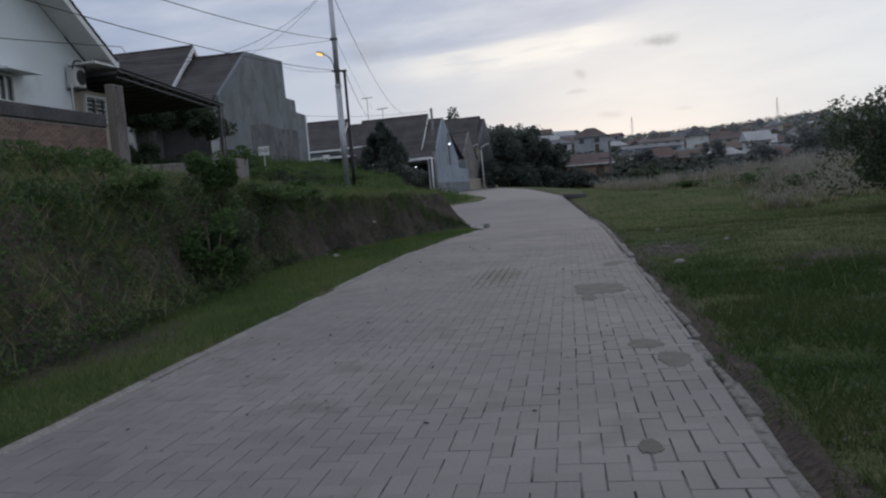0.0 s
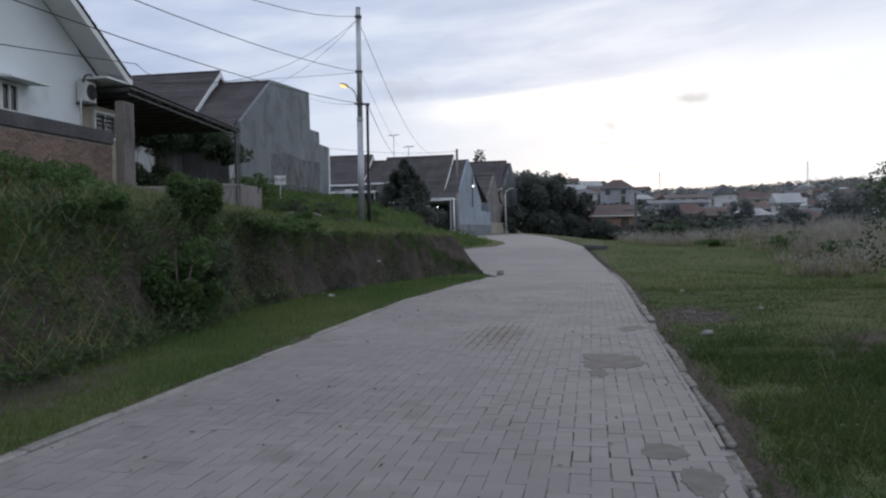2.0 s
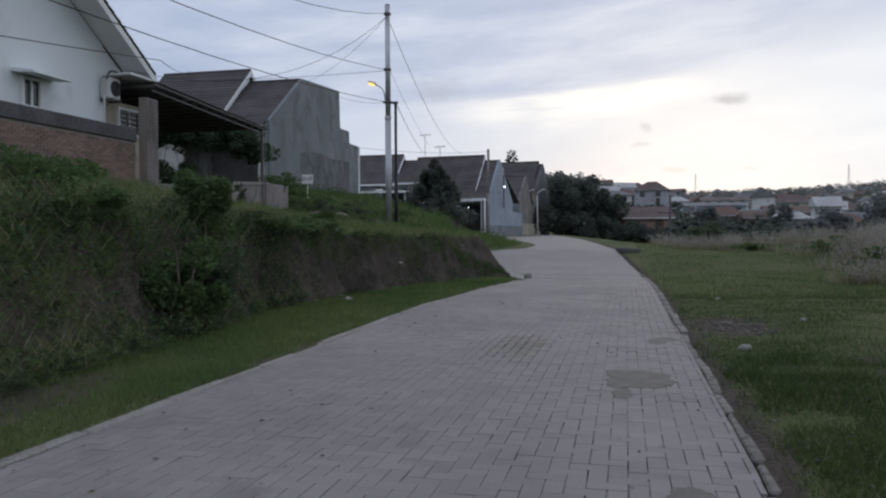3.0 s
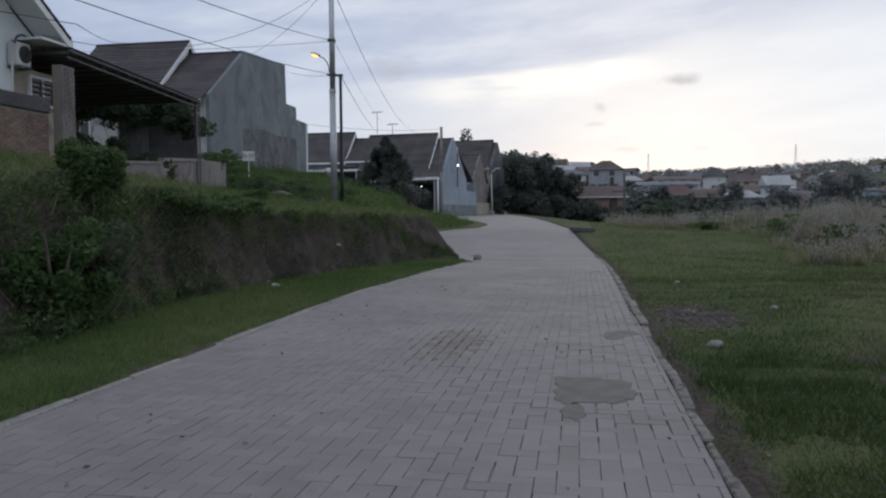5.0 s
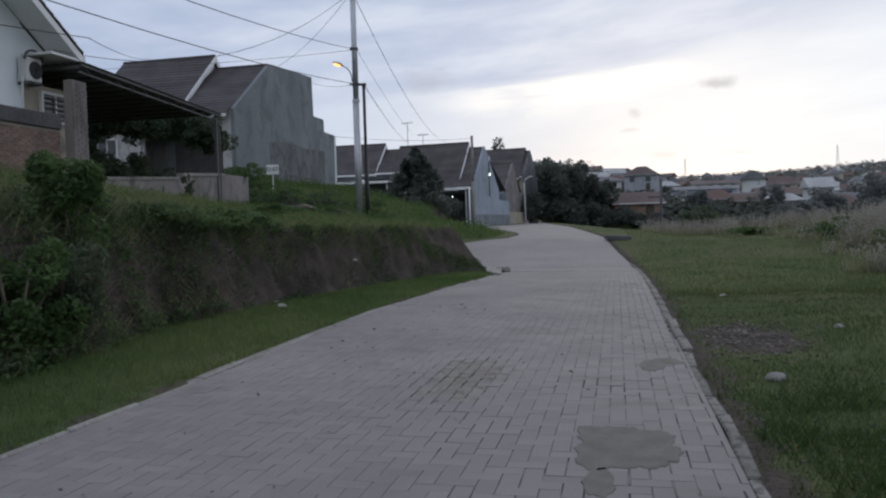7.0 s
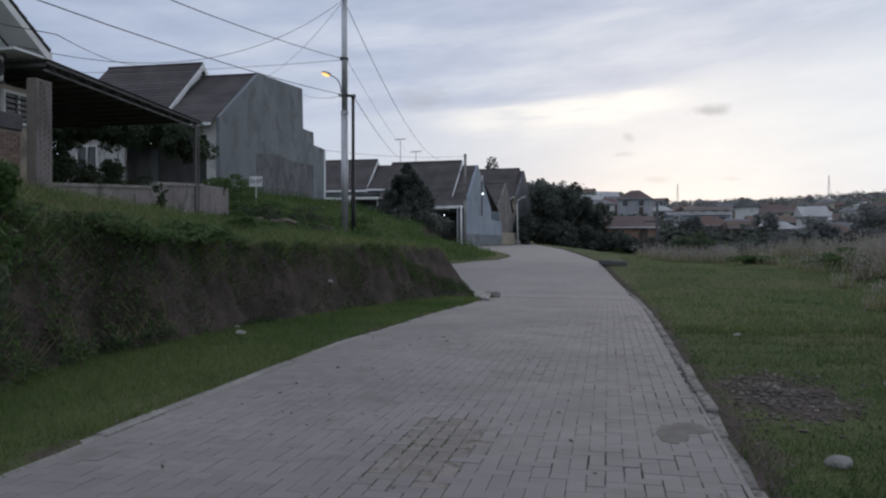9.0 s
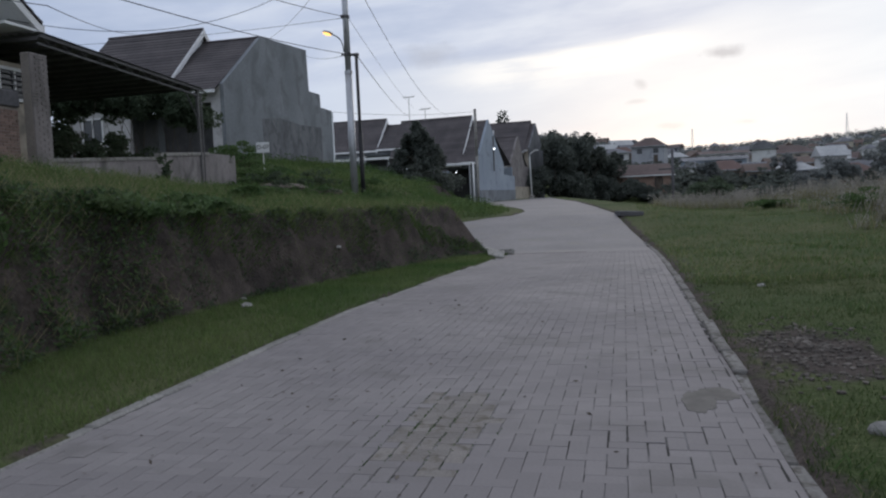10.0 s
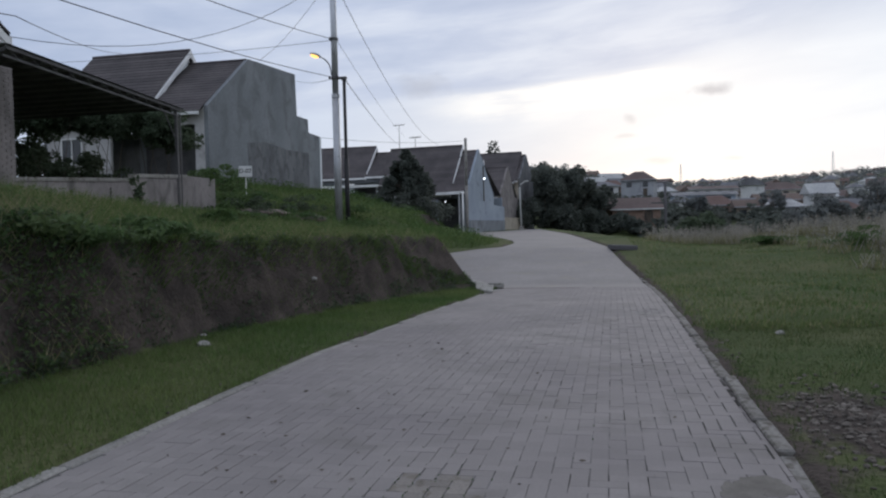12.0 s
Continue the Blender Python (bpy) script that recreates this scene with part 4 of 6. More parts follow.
HD_WALL = [(0, 0.6), (0, 5.1), (4.0, 8.4), (7.0, 5.0), (10.0, 4.8), (10.0, 0.6)]
hd = row_house((-12.1, 88.5), -6, HD_WALL, 4.0, 5.1, 8.4, 9.3, LOW_WALL, "tan rendered gable house at the bend of the lane", left=8.0)
part("yard_wall", boxed(0.3, -3.0, 0.6, 0.5, 9.0, 2.5), TAN_WALL, hd)
HE_WALL = [(0, 0.6), (0, 7.4), (4.0, 10.6), (8.0, 7.4), (8.0, 0.6)]
row_house((-11.0, 98.0), -6, HE_WALL, 4.0, 7.4, 10.6, 10.9, BARE_CEMENT, "dark tiled house standing behind the lane-end gable", left=9.0, split=0.6, trim=ROOF_TILE)


def canopy(x, y, z, w, d, turn, label):
    c = thing("porch_canopy", pose(x, y, 0, 0, 0, turn), label, "canopy", "porch canopies")
    part("roof", boxed(-w, -d, z, 0, 0, z + 0.09, 0.01), PLASTIC, c)
    part("fascia", boxed(-w - 0.02, -d - 0.05, z - 0.1, 0.02, -d - 0.004, z + 0.12), WHITE_TRIM, c)
    g = float(land(x, y)) - 0.3
    for px in (-w + 0.1, -0.1):
        part("post", boxed(px - 0.05, -d + 0.05, g, px + 0.05, -d + 0.15, z), STEEL, c)
    return c


canopy(-20.2, 71.2, 5.35, 6.5, 2.4, 0, "pale porch canopy on steel posts before the house")
canopy(-12.25, 68.9, 4.35, 3.4, 2.2, -5.7, "white porch canopy beside the gable wall")


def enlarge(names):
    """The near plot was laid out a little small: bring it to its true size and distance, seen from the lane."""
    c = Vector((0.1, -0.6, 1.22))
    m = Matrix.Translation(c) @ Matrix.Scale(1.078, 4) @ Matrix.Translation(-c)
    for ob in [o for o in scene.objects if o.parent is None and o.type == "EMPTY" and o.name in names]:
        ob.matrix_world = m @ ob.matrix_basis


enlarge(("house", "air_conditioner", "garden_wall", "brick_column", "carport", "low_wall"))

# ---- vegetation ----
def leaves_at(pts, size, flat=0.0):
    """Leaf-shaped quads, turned at random, round the points."""
    n = len(pts)
    u = RNG.normal(size=(n, 3)); u[:, 2] *= 1 - flat
    u /= np.linalg.norm(u, axis=1, keepdims=True)
    w = np.cross(u, RNG.normal(size=(n, 3)) + (0, 0, 2 * flat)); w /= np.linalg.norm(w, axis=1, keepdims=True) + 1e-9
    s = (size * RNG.uniform(0.6, 1.35, n))[:, None]
    v = np.stack([pts - u * s, pts - w * s * 0.42, pts + u * s, pts + w * s * 0.42], 1).reshape(-1, 3)
    return v, np.arange(4 * n).reshape(-1, 4)


def blades_at(pts, h, w, lean=0.5, droop=None):
    """Grass blades: slim bent triangles rooted at the points."""
    n = len(pts)
    a = RNG.uniform(0, 2 * np.pi, n)
    side = np.stack([np.cos(a), np.sin(a), np.zeros(n)], 1)
    b = RNG.uniform(0, 2 * np.pi, n)
    out = np.stack([np.cos(b), np.sin(b), np.zeros(n)], 1) * (RNG.uniform(0.05, 1, n) * lean * h)[:, None]
    up = np.stack([np.zeros(n), np.zeros(n), h], 1)
    if droop is not None:
        out = out + droop * h[:, None]
    hw = (w * RNG.uniform(0.7, 1.3, n))[:, None] * 0.5
    mid = pts + up * 0.6 + out * 0.35
    tip = pts + up * (0.95 - 0.35 * lean) + out
    v = np.stack([pts - side * hw, pts + side * hw, mid + side * hw * 0.8, tip, mid - side * hw * 0.8], 1)
    i = np.arange(n)[:, None] * 5
    return v.reshape(-1, 3), np.concatenate([np.concatenate([i, i + 1, i + 2, i + 4], 1), np.concatenate([i + 4, i + 2, i + 3, i + 3], 1)])


def tri_blades(pts, h, w, lean=0.5):
    n = len(pts)
    a, b = RNG.uniform(0, 2 * np.pi, n), RNG.uniform(0, 2 * np.pi, n)
    side = np.stack([np.cos(a), np.sin(a), np.zeros(n)], 1) * (w * RNG.uniform(0.7, 1.3, n))[:, None] * 0.5
    tip = pts + np.stack([np.cos(b) * lean * h, np.sin(b) * lean * h, h], 1) * RNG.uniform(0.6, 1.1, n)[:, None]
    return np.stack([pts - side, pts + side, tip], 1).reshape(-1, 3), np.arange(3 * n).reshape(-1, 3)


def scatter(n, x0, x1, y0, y1, keep=None, power=1.0):
    x = RNG.uniform(x0, x1, n)
    y = y0 + (y1 - y0) * RNG.uniform(0, 1, n) ** power
    k = np.ones(n, bool) if keep is None else keep(x, y)
    x, y = x[k], y[k]
    return np.stack([x, y, land(x, y) - 0.01], 1)


def clear_right(x, y):
    d = x - np.interp(y, RIGHT_Y, RIGHT_X)
    bare = np.exp(-(((x - 3.0) / 0.85) ** 2 + ((y - 5.2) / 1.0) ** 2)) + 1.3 * np.exp(-(((x - 1.5) / 0.45) ** 2 + ((y - 8.4) / 1.0) ** 2))
    patchy = 0.5 + 0.5 * ripples(x, y, 1.1, 8, 4) + 0.35 * ripples(x, y, 0.35, 6, 11)
    return (d > 0.13 + 0.11 * ripples(x, y, 0.8, 5, 7)) & (RNG.uniform(0, 1, len(x)) > bare * 1.2) & (RNG.uniform(0, 1, len(x)) < 0.12 + 0.9 * patchy + 0.5 * ripples(x, y, 3.2, 8, 31))


def clear_left(x, y):
    xl, xb = np.interp(y, LEFT_Y, LEFT_X), np.interp(y, BANK_Y, BANK_X)
    return (x < xl - 0.07 + 0.05 * ripples(x, y, 0.6, 5, 7)) & (x > xb - 0.2) & (RNG.uniform(0, 1, len(x)) > 0.9 * np.exp(-(((x + 4.3) / 0.45) ** 2 + ((y - 2.2) / 1.6) ** 2)))


def on_bank_top(x, y):
    xb = np.interp(y, BANK_Y, BANK_X)
    st = np.interp(y, [-400, 5, 10, 18.5, 21, 24, 30, 400], [1.3, 1.0, 0.45, 0.5, 1.25, 1.2, 2.2, 2.5])
    return (x < xb - 0.62 * st) & (x > -13.2)


def grass(name, pts, h0, h1, w, mat, label, lean=0.5):
    h = RNG.uniform(h0, h1, len(pts)) * (0.75 + 0.35 * ripples(pts[:, 0], pts[:, 1], 1.4, 8, 6))
    v, f = tri_blades(pts, np.maximum(h, 0.02), w, lean)
    tagged(soup(name, v, f, mat), label, "grass", kind="stuff")


grass("verge_grass", scatter(130000, -5.8, -2.6, -1.0, 23, clear_left, 1.25), 0.03, 0.15, 0.009, GRASS, "short green grass on the verge beside the paving")
grass("field_grass", scatter(240000, 0.7, 6.5, -1.5, 14, clear_right, 1.25), 0.02, 0.085, 0.0075, GRASS_FIELD, "short green field grass beside the lane")
grass("dry_field_grass", scatter(26000, 0.8, 7.5, -1.5, 16, clear_right, 1.2), 0.03, 0.12, 0.006, GRASS_DRY, "straw-coloured grass among the green field")
grass("far_field_grass", scatter(150000, 0.6, 24, 13, 48, clear_right, 1.5), 0.05, 0.15, 0.016, GRASS, "rough green grass across the field")
grass("far_dry_grass", scatter(40000, 0.6, 24, 13, 48, clear_right, 1.4), 0.06, 0.2, 0.014, GRASS_DRY, "dry grass stems across the field")
grass("terrace_grass", scatter(70000, -13.2, -4.0, -2, 34, on_bank_top), 0.08, 0.46, 0.014, GRASS, "rough grass on top of the earth bank", 0.9)
grass("terrace_dry_grass", scatter(46000, -13.2, -4.0, -2, 34, on_bank_top), 0.08, 0.38, 0.011, GRASS_DRY, "dry grass on top of the earth bank", 0.8)
grass("hillside_grass", scatter(50000, -19, -4.5, 24, 72, lambda x, y: (x < np.interp(y, BANK_Y, BANK_X) - 0.1)), 0.18, 0.5, 0.035, GRASS, "tall rough grass on the slope below the houses", 0.6)


def tufts():
    """Weeds and taller tufts that break up the grass."""
    def mask(x, y):
        return ripples(x, y, 2.3, 8, 14) + 0.7 * ripples(x, y, 0.8, 8, 5) > 0.28
    p = scatter(46000, -13.0, -4.6, -2, 32, lambda x, y: on_bank_top(x, y) & mask(x, y))
    p[:, 2] += RNG.uniform(0.02, 0.26, len(p))
    v, f = leaves_at(p, 0.032, 0.3)
    tagged(soup("terrace_weeds", v, f, LEAF), "broad-leaved weeds among the terrace grass", "weeds", kind="stuff")
    p = scatter(60000, 0.95, 14, -1.5, 30, lambda x, y: clear_right(x, y) & mask(x, y), 1.3)
    v, f = tri_blades(p, RNG.uniform(0.05, 0.17, len(p)) * (1 + 0.6 * np.clip((p[:, 0] - 3) / 6, 0, 1)), 0.012, 0.8)
    tagged(soup("field_tufts", v, f, LEAF), "dark grass tufts scattered over the field", "grass", kind="stuff")
    p = scatter(30000, 0.95, 9, -1.5, 22, lambda x, y: clear_right(x, y) & mask(x + 7, y - 3), 1.4)
    p[:, 2] += RNG.uniform(0.01, 0.08, len(p))
    v, f = leaves_at(p, 0.016, 0.5)
    tagged(soup("field_weeds", v, f, LEAF_DARK), "low weeds scattered over the field", "weeds", kind="stuff")
    p = scatter(40000, -19, -5, 24, 70, lambda x, y: (x < np.interp(y, BANK_Y, BANK_X) - 0.3) & mask(x * 0.5, y * 0.5))
    p[:, 2] += RNG.uniform(0.02, 0.5, len(p))
    v, f = leaves_at(p, 0.07, 0.3)
    tagged(soup("hillside_weeds", v, f, LEAF), "dark weeds on the slope below the houses", "weeds", kind="stuff")

    # a lush dark stand beside the near paving
    p = scatter(110000, 0.85, 6.5, -4.0, 7.6, lambda x, y: (x - np.interp(y, RIGHT_Y, RIGHT_X) > 0.22 + 0.14 * ripples(x, y, 1.1, 6, 3)) & (ripples(x, y, 1.3, 8, 16) + 0.5 * ripples(x, y, 0.45, 8, 2) > -0.3) & (RNG.uniform(0, 1, len(x)) < smooth((6.9 + 0.8 * ripples(x, y, 1.6, 6, 4) - y) / 2.6) * smooth((6.2 + ripples(x, y, 1.9, 6, 1) - x) / 3.2) * smooth((y + 4.0) / 1.5)))
    v, f = tri_blades(p, RNG.uniform(0.05, 0.2, len(p)) * (0.8 + 0.5 * ripples(p[:, 0], p[:, 1], 0.7, 8, 9)), 0.008, 0.75)
    tagged(soup("lush_grass", v, f, GRASS_FIELD), "lush dark green grass beside the near paving", "grass", kind="stuff")
    q = p[RNG.uniform(0, 1, len(p)) < 0.10]
    q = q + np.stack([np.zeros(len(q)), np.zeros(len(q)), RNG.uniform(0.02, 0.13, len(q))], 1)
    v, f = leaves_at(q, 0.017, 0.4)
    tagged(soup("lush_weeds", v, f, LEAF_DARK), "broad-leaved weeds among the lush grass", "weeds", kind="stuff")
    q = p[RNG.uniform(0, 1, len(p)) < 0.004]
    v, f = tri_blades(q, RNG.uniform(0.15, 0.32, len(q)), 0.006, 0.3)
    tagged(soup("pale_stems", v, f, GRASS_DRY), "pale seed stems standing above the lush grass", "grass", kind="stuff")


tufts()


def bank_fringe():
    """Grass that hangs over the lip of the cut bank."""
    n = 13000
    y = RNG.uniform(3.0, 22.0, n)
    xb = np.interp(y, BANK_Y, BANK_X)
    st = np.interp(y, [5, 10, 22, 25], [1.0, 0.45, 0.45, 0.9])
    x = xb - st * RNG.uniform(0.55, 1.05, n)
    p = np.stack([x, y, land(x, y)], 1)
    h = RNG.uniform(0.03, 0.32, n) * (0.6 + 0.5 * ripples(x, y, 0.9, 8, 12))
    v, f = blades_at(p, h, 0.013, 0.6, np.array([0.75, 0.0, -0.75]))
    tagged(soup("hanging_grass", v, f[: n], GRASS), "grass hanging over the lip of the bank", "grass", kind="stuff")
    m = 16000
    y = RNG.uniform(-1, 23, m)
    xb = np.interp(y, BANK_Y, BANK_X); st = np.interp(y, [5, 10, 22, 25], [1.0, 0.45, 0.45, 0.9])
    x = xb - st * RNG.uniform(0.0, 1.0, m)
    k = ripples(x * 2, y, 1.1, 8, 3) > -0.05
    p = np.stack([x, y, land(x, y) + 0.02], 1)[k]
    v, f = leaves_at(p + RNG.normal(size=p.shape) * 0.03, 0.035)
    tagged(soup("bank_weeds", v, f, LEAF_DARK), "dark weeds and roots on the cut earth bank", "weeds", kind="stuff")


bank_fringe()


def weeds_slope():
    """The overgrown near part of the bank: broad-leaved weeds, stems and dead stalks."""
    n = 52000
    y = RNG.uniform(-1.5, 10.5, n)
    xb, st = np.interp(y, BANK_Y, BANK_X), np.interp(y, [5, 10], [1.3, 0.6])
    x = xb - RNG.uniform(-0.05, 1.0, n) ** 1.0 * (st + 0.5)
    k = (ripples(x, y, 0.9, 8, 13) + 0.6 * ripples(x, y, 0.35, 8, 2)) > RNG.uniform(-0.7, 0.5, n)
    x, y = x[k], y[k]
    lump = 0.16 + 0.16 * ripples(x, y, 0.8, 8, 17)
    p = np.stack([x, y, land(x, y)], 1) + np.stack([RNG.uniform(0, 1, len(x)) * lump * 0.7, RNG.normal(size=len(x)) * 0.03, RNG.uniform(0, 1, len(x)) ** 0.7 * lump * 1.3], 1)
    h = len(p) // 2
    v, f = leaves_at(p[:h], 0.034, 0.3)
    tagged(soup("broad_leaf_weeds", v, f, LEAF), "broad-leaved weeds covering the earth bank", "weeds", kind="stuff")
    v, f = leaves_at(p[h:], 0.028, 0.2)
    tagged(soup("dark_weeds", v, f, LEAF_DARK), "dark undergrowth on the earth bank", "weeds", kind="stuff")
    q = p[::8]
    v, f = tri_blades(q, RNG.uniform(0.1, 0.4, len(q)), 0.008, 0.9)
    tagged(soup("dead_stalks", v, f, GRASS_DRY), "dry dead stalks among the weeds", "weeds", kind="stuff")


weeds_slope()


def clumps(centre, radii, n, spread=0.5, lumps=9):
    """Points for a crown: lumps of leaves with gaps between them."""
    c = np.asarray(centre, float)
    d = RNG.normal(size=(lumps, 3)); d /= np.linalg.norm(d, axis=1, keepdims=True)
    m = c + d * np.asarray(radii) * RNG.uniform(0.35, 0.95, (lumps, 1))
    size = RNG.uniform(0.25, 0.5, lumps)
    k = RNG.integers(0, lumps, n)
    r = RNG.normal(size=(n, 3)); r /= np.linalg.norm(r, axis=1, keepdims=True)
    return m[k] + r * (size[k] * RNG.uniform(0.35, 1, n) ** 0.5)[:, None] * np.asarray(radii) * spread * 2


def shrub(x, y, h, r, n, leaf, mat, label, name="shrub", cat="shrub", trunk=0.03, dz=0.0, group="", stems=5, low=0.1, lumps=11):
    z = float(land(x, y)) + dz
    ob = thing(name, pose(x, y, z), label, cat, group)
    for i in range(stems):
        bm = bmesh.new()
        a, k = 2 * math.pi * i / stems + random.uniform(-0.4, 0.4), random.uniform(0.3, 0.75)
        e = (math.cos(a) * r * k, math.sin(a) * r * k, h * random.uniform(0.6, 0.9))
        tube(bm, [(0, 0, -0.1), (e[0] * 0.3, e[1] * 0.3, e[2] * 0.45), e], trunk, 6, trunk * 0.3)
        part("stem", bm, BARK, ob, "", True)
    p = clumps((0, 0, h * (0.5 + low / 2)), (r, r, h * (0.5 - low / 2)), n, 0.5, lumps)
    v, f = leaves_at(p, leaf, 0.2)
    soup("foliage", v, f, mat, ob)
    return ob


shrub(-5.55, 7.6, 1.5, 0.5, 3400, 0.045, LEAF, "young leafy tree on the lip of the bank", "young_tree", "tree", 0.02, dz=-0.2, low=0.25)
shrub(-5.35, 6.4, 0.95, 0.6, 2600, 0.04, LEAF, "dense green shrub on the earth bank", dz=-0.35, group="bank shrubs")
shrub(-5.9, 5.2, 0.8, 0.75, 2400, 0.04, LEAF, "spreading green shrub on the earth bank", dz=-0.25, group="bank shrubs")
shrub(-5.15, 6.9, 1.15, 0.5, 3000, 0.042, LEAF_DARK, "dark overgrown shrub at the foot of the bank", dz=-0.05, group="bank shrubs", low=0.0)
shrub(-5.05, 6.1, 1.2, 0.55, 3000, 0.042, LEAF, "overgrown green shrub at the foot of the bank", dz=-0.1, group="bank shrubs", low=0.0)
shrub(-7.2, 3.6, 0.7, 0.9, 2200, 0.04, LEAF, "low shrub among the terrace grass", dz=-0.1, group="bank shrubs")
shrub(-8.4, 7.4, 0.75, 1.0, 2400, 0.045, LEAF, "low green shrub on the terrace", dz=-0.1, group="bank shrubs")
shrub(-6.0, 10.2, 0.45, 0.8, 2400, 0.05, LEAF_PALE, "pale creeper spilling over the bank", "creeper", "creeper", 0.01, dz=-0.15, group="creepers", low=0.0)
shrub(-6.2, 11.6, 0.42, 0.9, 2600, 0.05, LEAF_PALE, "pale creeper spilling over the bank", "creeper", "creeper", 0.01, dz=-0.15, group="creepers", low=0.0)
shrub(-5.95, 13.0, 0.3, 0.6, 1200, 0.045, LEAF_PALE, "pale creeper spilling over the bank", "creeper", "creeper", 0.01, dz=-0.12, group="creepers", low=0.0)
shrub(-12.3, 21.4, 1.0, 0.35, 160, 0.10, LEAF_DARK, "sparse dark plant with broad leaves by the low wall", "garden_plant", "plant", 0.015, group="garden plants", lumps=5)
shrub(6.3, 12.2, 2.55, 1.25, 9000, 0.05, LEAF_DARK, "tall dark thicket beside the field", "thicket", "shrub", 0.03, low=0.0, lumps=22)
shrub(7.6, 13.4, 2.2, 1.4, 6000, 0.05, LEAF_DARK, "tall dark thicket beside the field", "thicket", "shrub", 0.03, low=0.0, lumps=18)
for x, y, h in ((-15.2, 21.6, 1.3), (-16.6, 23.0, 1.6), (-17.8, 20.5, 1.9), (-15.7, 24.4, 1.0), (-18.8, 25.3, 1.6), (-19.5, 22.5, 1.9), (-17.0, 25.6, 1.2)):
    shrub(x, y, h + 0.3, 0.85, 1500, 0.075, LEAF_DARK, "dark potted shrub under the carport", "garden_plant", "plant", 0.02, group="garden plants")
for k in range(17):
    shrub(-14.6 - 0.72 * k, 26.9 + 0.35 * (k % 3), 3.05 + 0.12 * (k * 7 % 5), 0.85, 3000, 0.085, LEAF_DARK, "dark climbing plant hanging in a curtain under the carport edge", "climbing_plant", "plant", 0.02, group="climbing plants", low=0.58, stems=2, lumps=22)
shrub(-13.9, 27.3, 1.5, 0.7, 900, 0.07, LEAF, "green shrub beside the low wall", "garden_plant", "plant", 0.02, group="garden plants")
for x, y, h, r in ((-15.6, 32.6, 0.9, 1.4), (-17.2, 35.0, 1.0, 1.2), (-13.2, 29.2, 0.7, 1.2)):
    shrub(x, y, h, r, 1800, 0.06, LEAF, "low bush in the grass before the cement wall", "bush", "shrub", 0.02, group="bushes")


def plume_grass():
    pts = []
    for x0, x1, y0, y1, n in ((6.0, 18, 24, 40, 190), (6.5, 9.5, 17, 22, 26), (1.5, 7, 36, 43, 80), (8, 28, 30, 46, 420), (7.5, 14, 20, 30, 90), (4.6, 6.0, 16.0, 17.5, 7)):
        for _ in range(n):
            c = np.array((random.uniform(x0, x1), random.uniform(y0, y1)))
            if ripples(c[0], c[1], 5.0, 8, 1) < -0.2:
                continue
            k = random.randint(14, 34)
            pts.append(c + RNG.normal(size=(k, 2)) * 0.22)
    p = np.concatenate(pts)
    p = np.column_stack([p, land(p[:, 0], p[:, 1])])
    tall = 1 + 0.9 * np.clip((p[:, 0] - 6) / 7, 0, 1)
    h = RNG.uniform(0.2, 0.5, len(p)) * tall
    v, f = tri_blades(np.repeat(p, 2, 0), np.repeat(h, 2) * 0.9, 0.025, 0.4)
    tagged(soup("tall_grass", v, f, GRASS_DRY), "tall tufted grass at the field's edge", "grass", kind="stuff")
    e = p[RNG.uniform(0, 1, len(p)) < 0.6]
    v, f = tri_blades(e, RNG.uniform(0.25, 0.6, len(e)), 0.03, 0.5)
    tagged(soup("bleached_grass", v, f, PLUME), "bleached tall grass at the field's edge", "grass", kind="stuff")
    q = p[RNG.uniform(0, 1, len(p)) < 0.45]
    hh = RNG.uniform(0.3, 0.62, len(q)) * (1 + 0.7 * np.clip((q[:, 0] - 6) / 7, 0, 1))
    v, f = tri_blades(q, hh, 0.012, 0.15)
    top = v.reshape(-1, 3, 3)[:, 2]
    rep = np.repeat(top, 9, 0) + RNG.normal(size=(len(top) * 9, 3)) * (0.03, 0.03, 0.09)
    v, f = leaves_at(rep, 0.034, -0.5)
    tagged(soup("grass_plumes", v, f, PLUME), "pale feathery plumes above the tall grass", "grass", kind="stuff")


plume_grass()
for x, y, h, r in ((9.6, 21.5, 0.75, 1.1), (11.4, 23.5, 0.95, 1.4), (8.2, 24.5, 0.6, 1.0), (13.2, 26.5, 0.8, 1.6), (7.6, 29.5, 0.5, 1.1), (9.0, 33.5, 0.5, 1.2), (5.4, 34.0, 0.4, 0.9)):
    shrub(x, y, h, r, 1700, 0.055, LEAF, "low mound of green weeds in the field", "weed_clump", "weeds", 0.01, dz=-0.05, group="field weed clumps", low=0.0, stems=3)
for x, y, h, r, m in ((-11.4, 24.2, 0.5, 0.8, LEAF), (-12.4, 26.0, 0.6, 0.9, LEAF), (-10.6, 26.8, 0.55, 0.9, LEAF), (-12.8, 28.4, 0.7, 1.0, LEAF), (-11.5, 30.2, 0.6, 1.0, LEAF_DARK), (-9.6, 22.4, 0.4, 0.7, LEAF), (-8.4, 19.6, 0.38, 0.7, LEAF), (-9.0, 28.5, 0.5, 0.9, LEAF), (-10.6, 33.0, 0.6, 1.0, LEAF), (-7.6, 16.6, 0.35, 0.6, LEAF)):
    shrub(x, y, h, r, 1100, 0.05, m, "ragged clump of weeds on the terrace", "weed_clump", "weeds", 0.01, dz=-0.05, group="terrace weed clumps", low=0.0, stems=3)


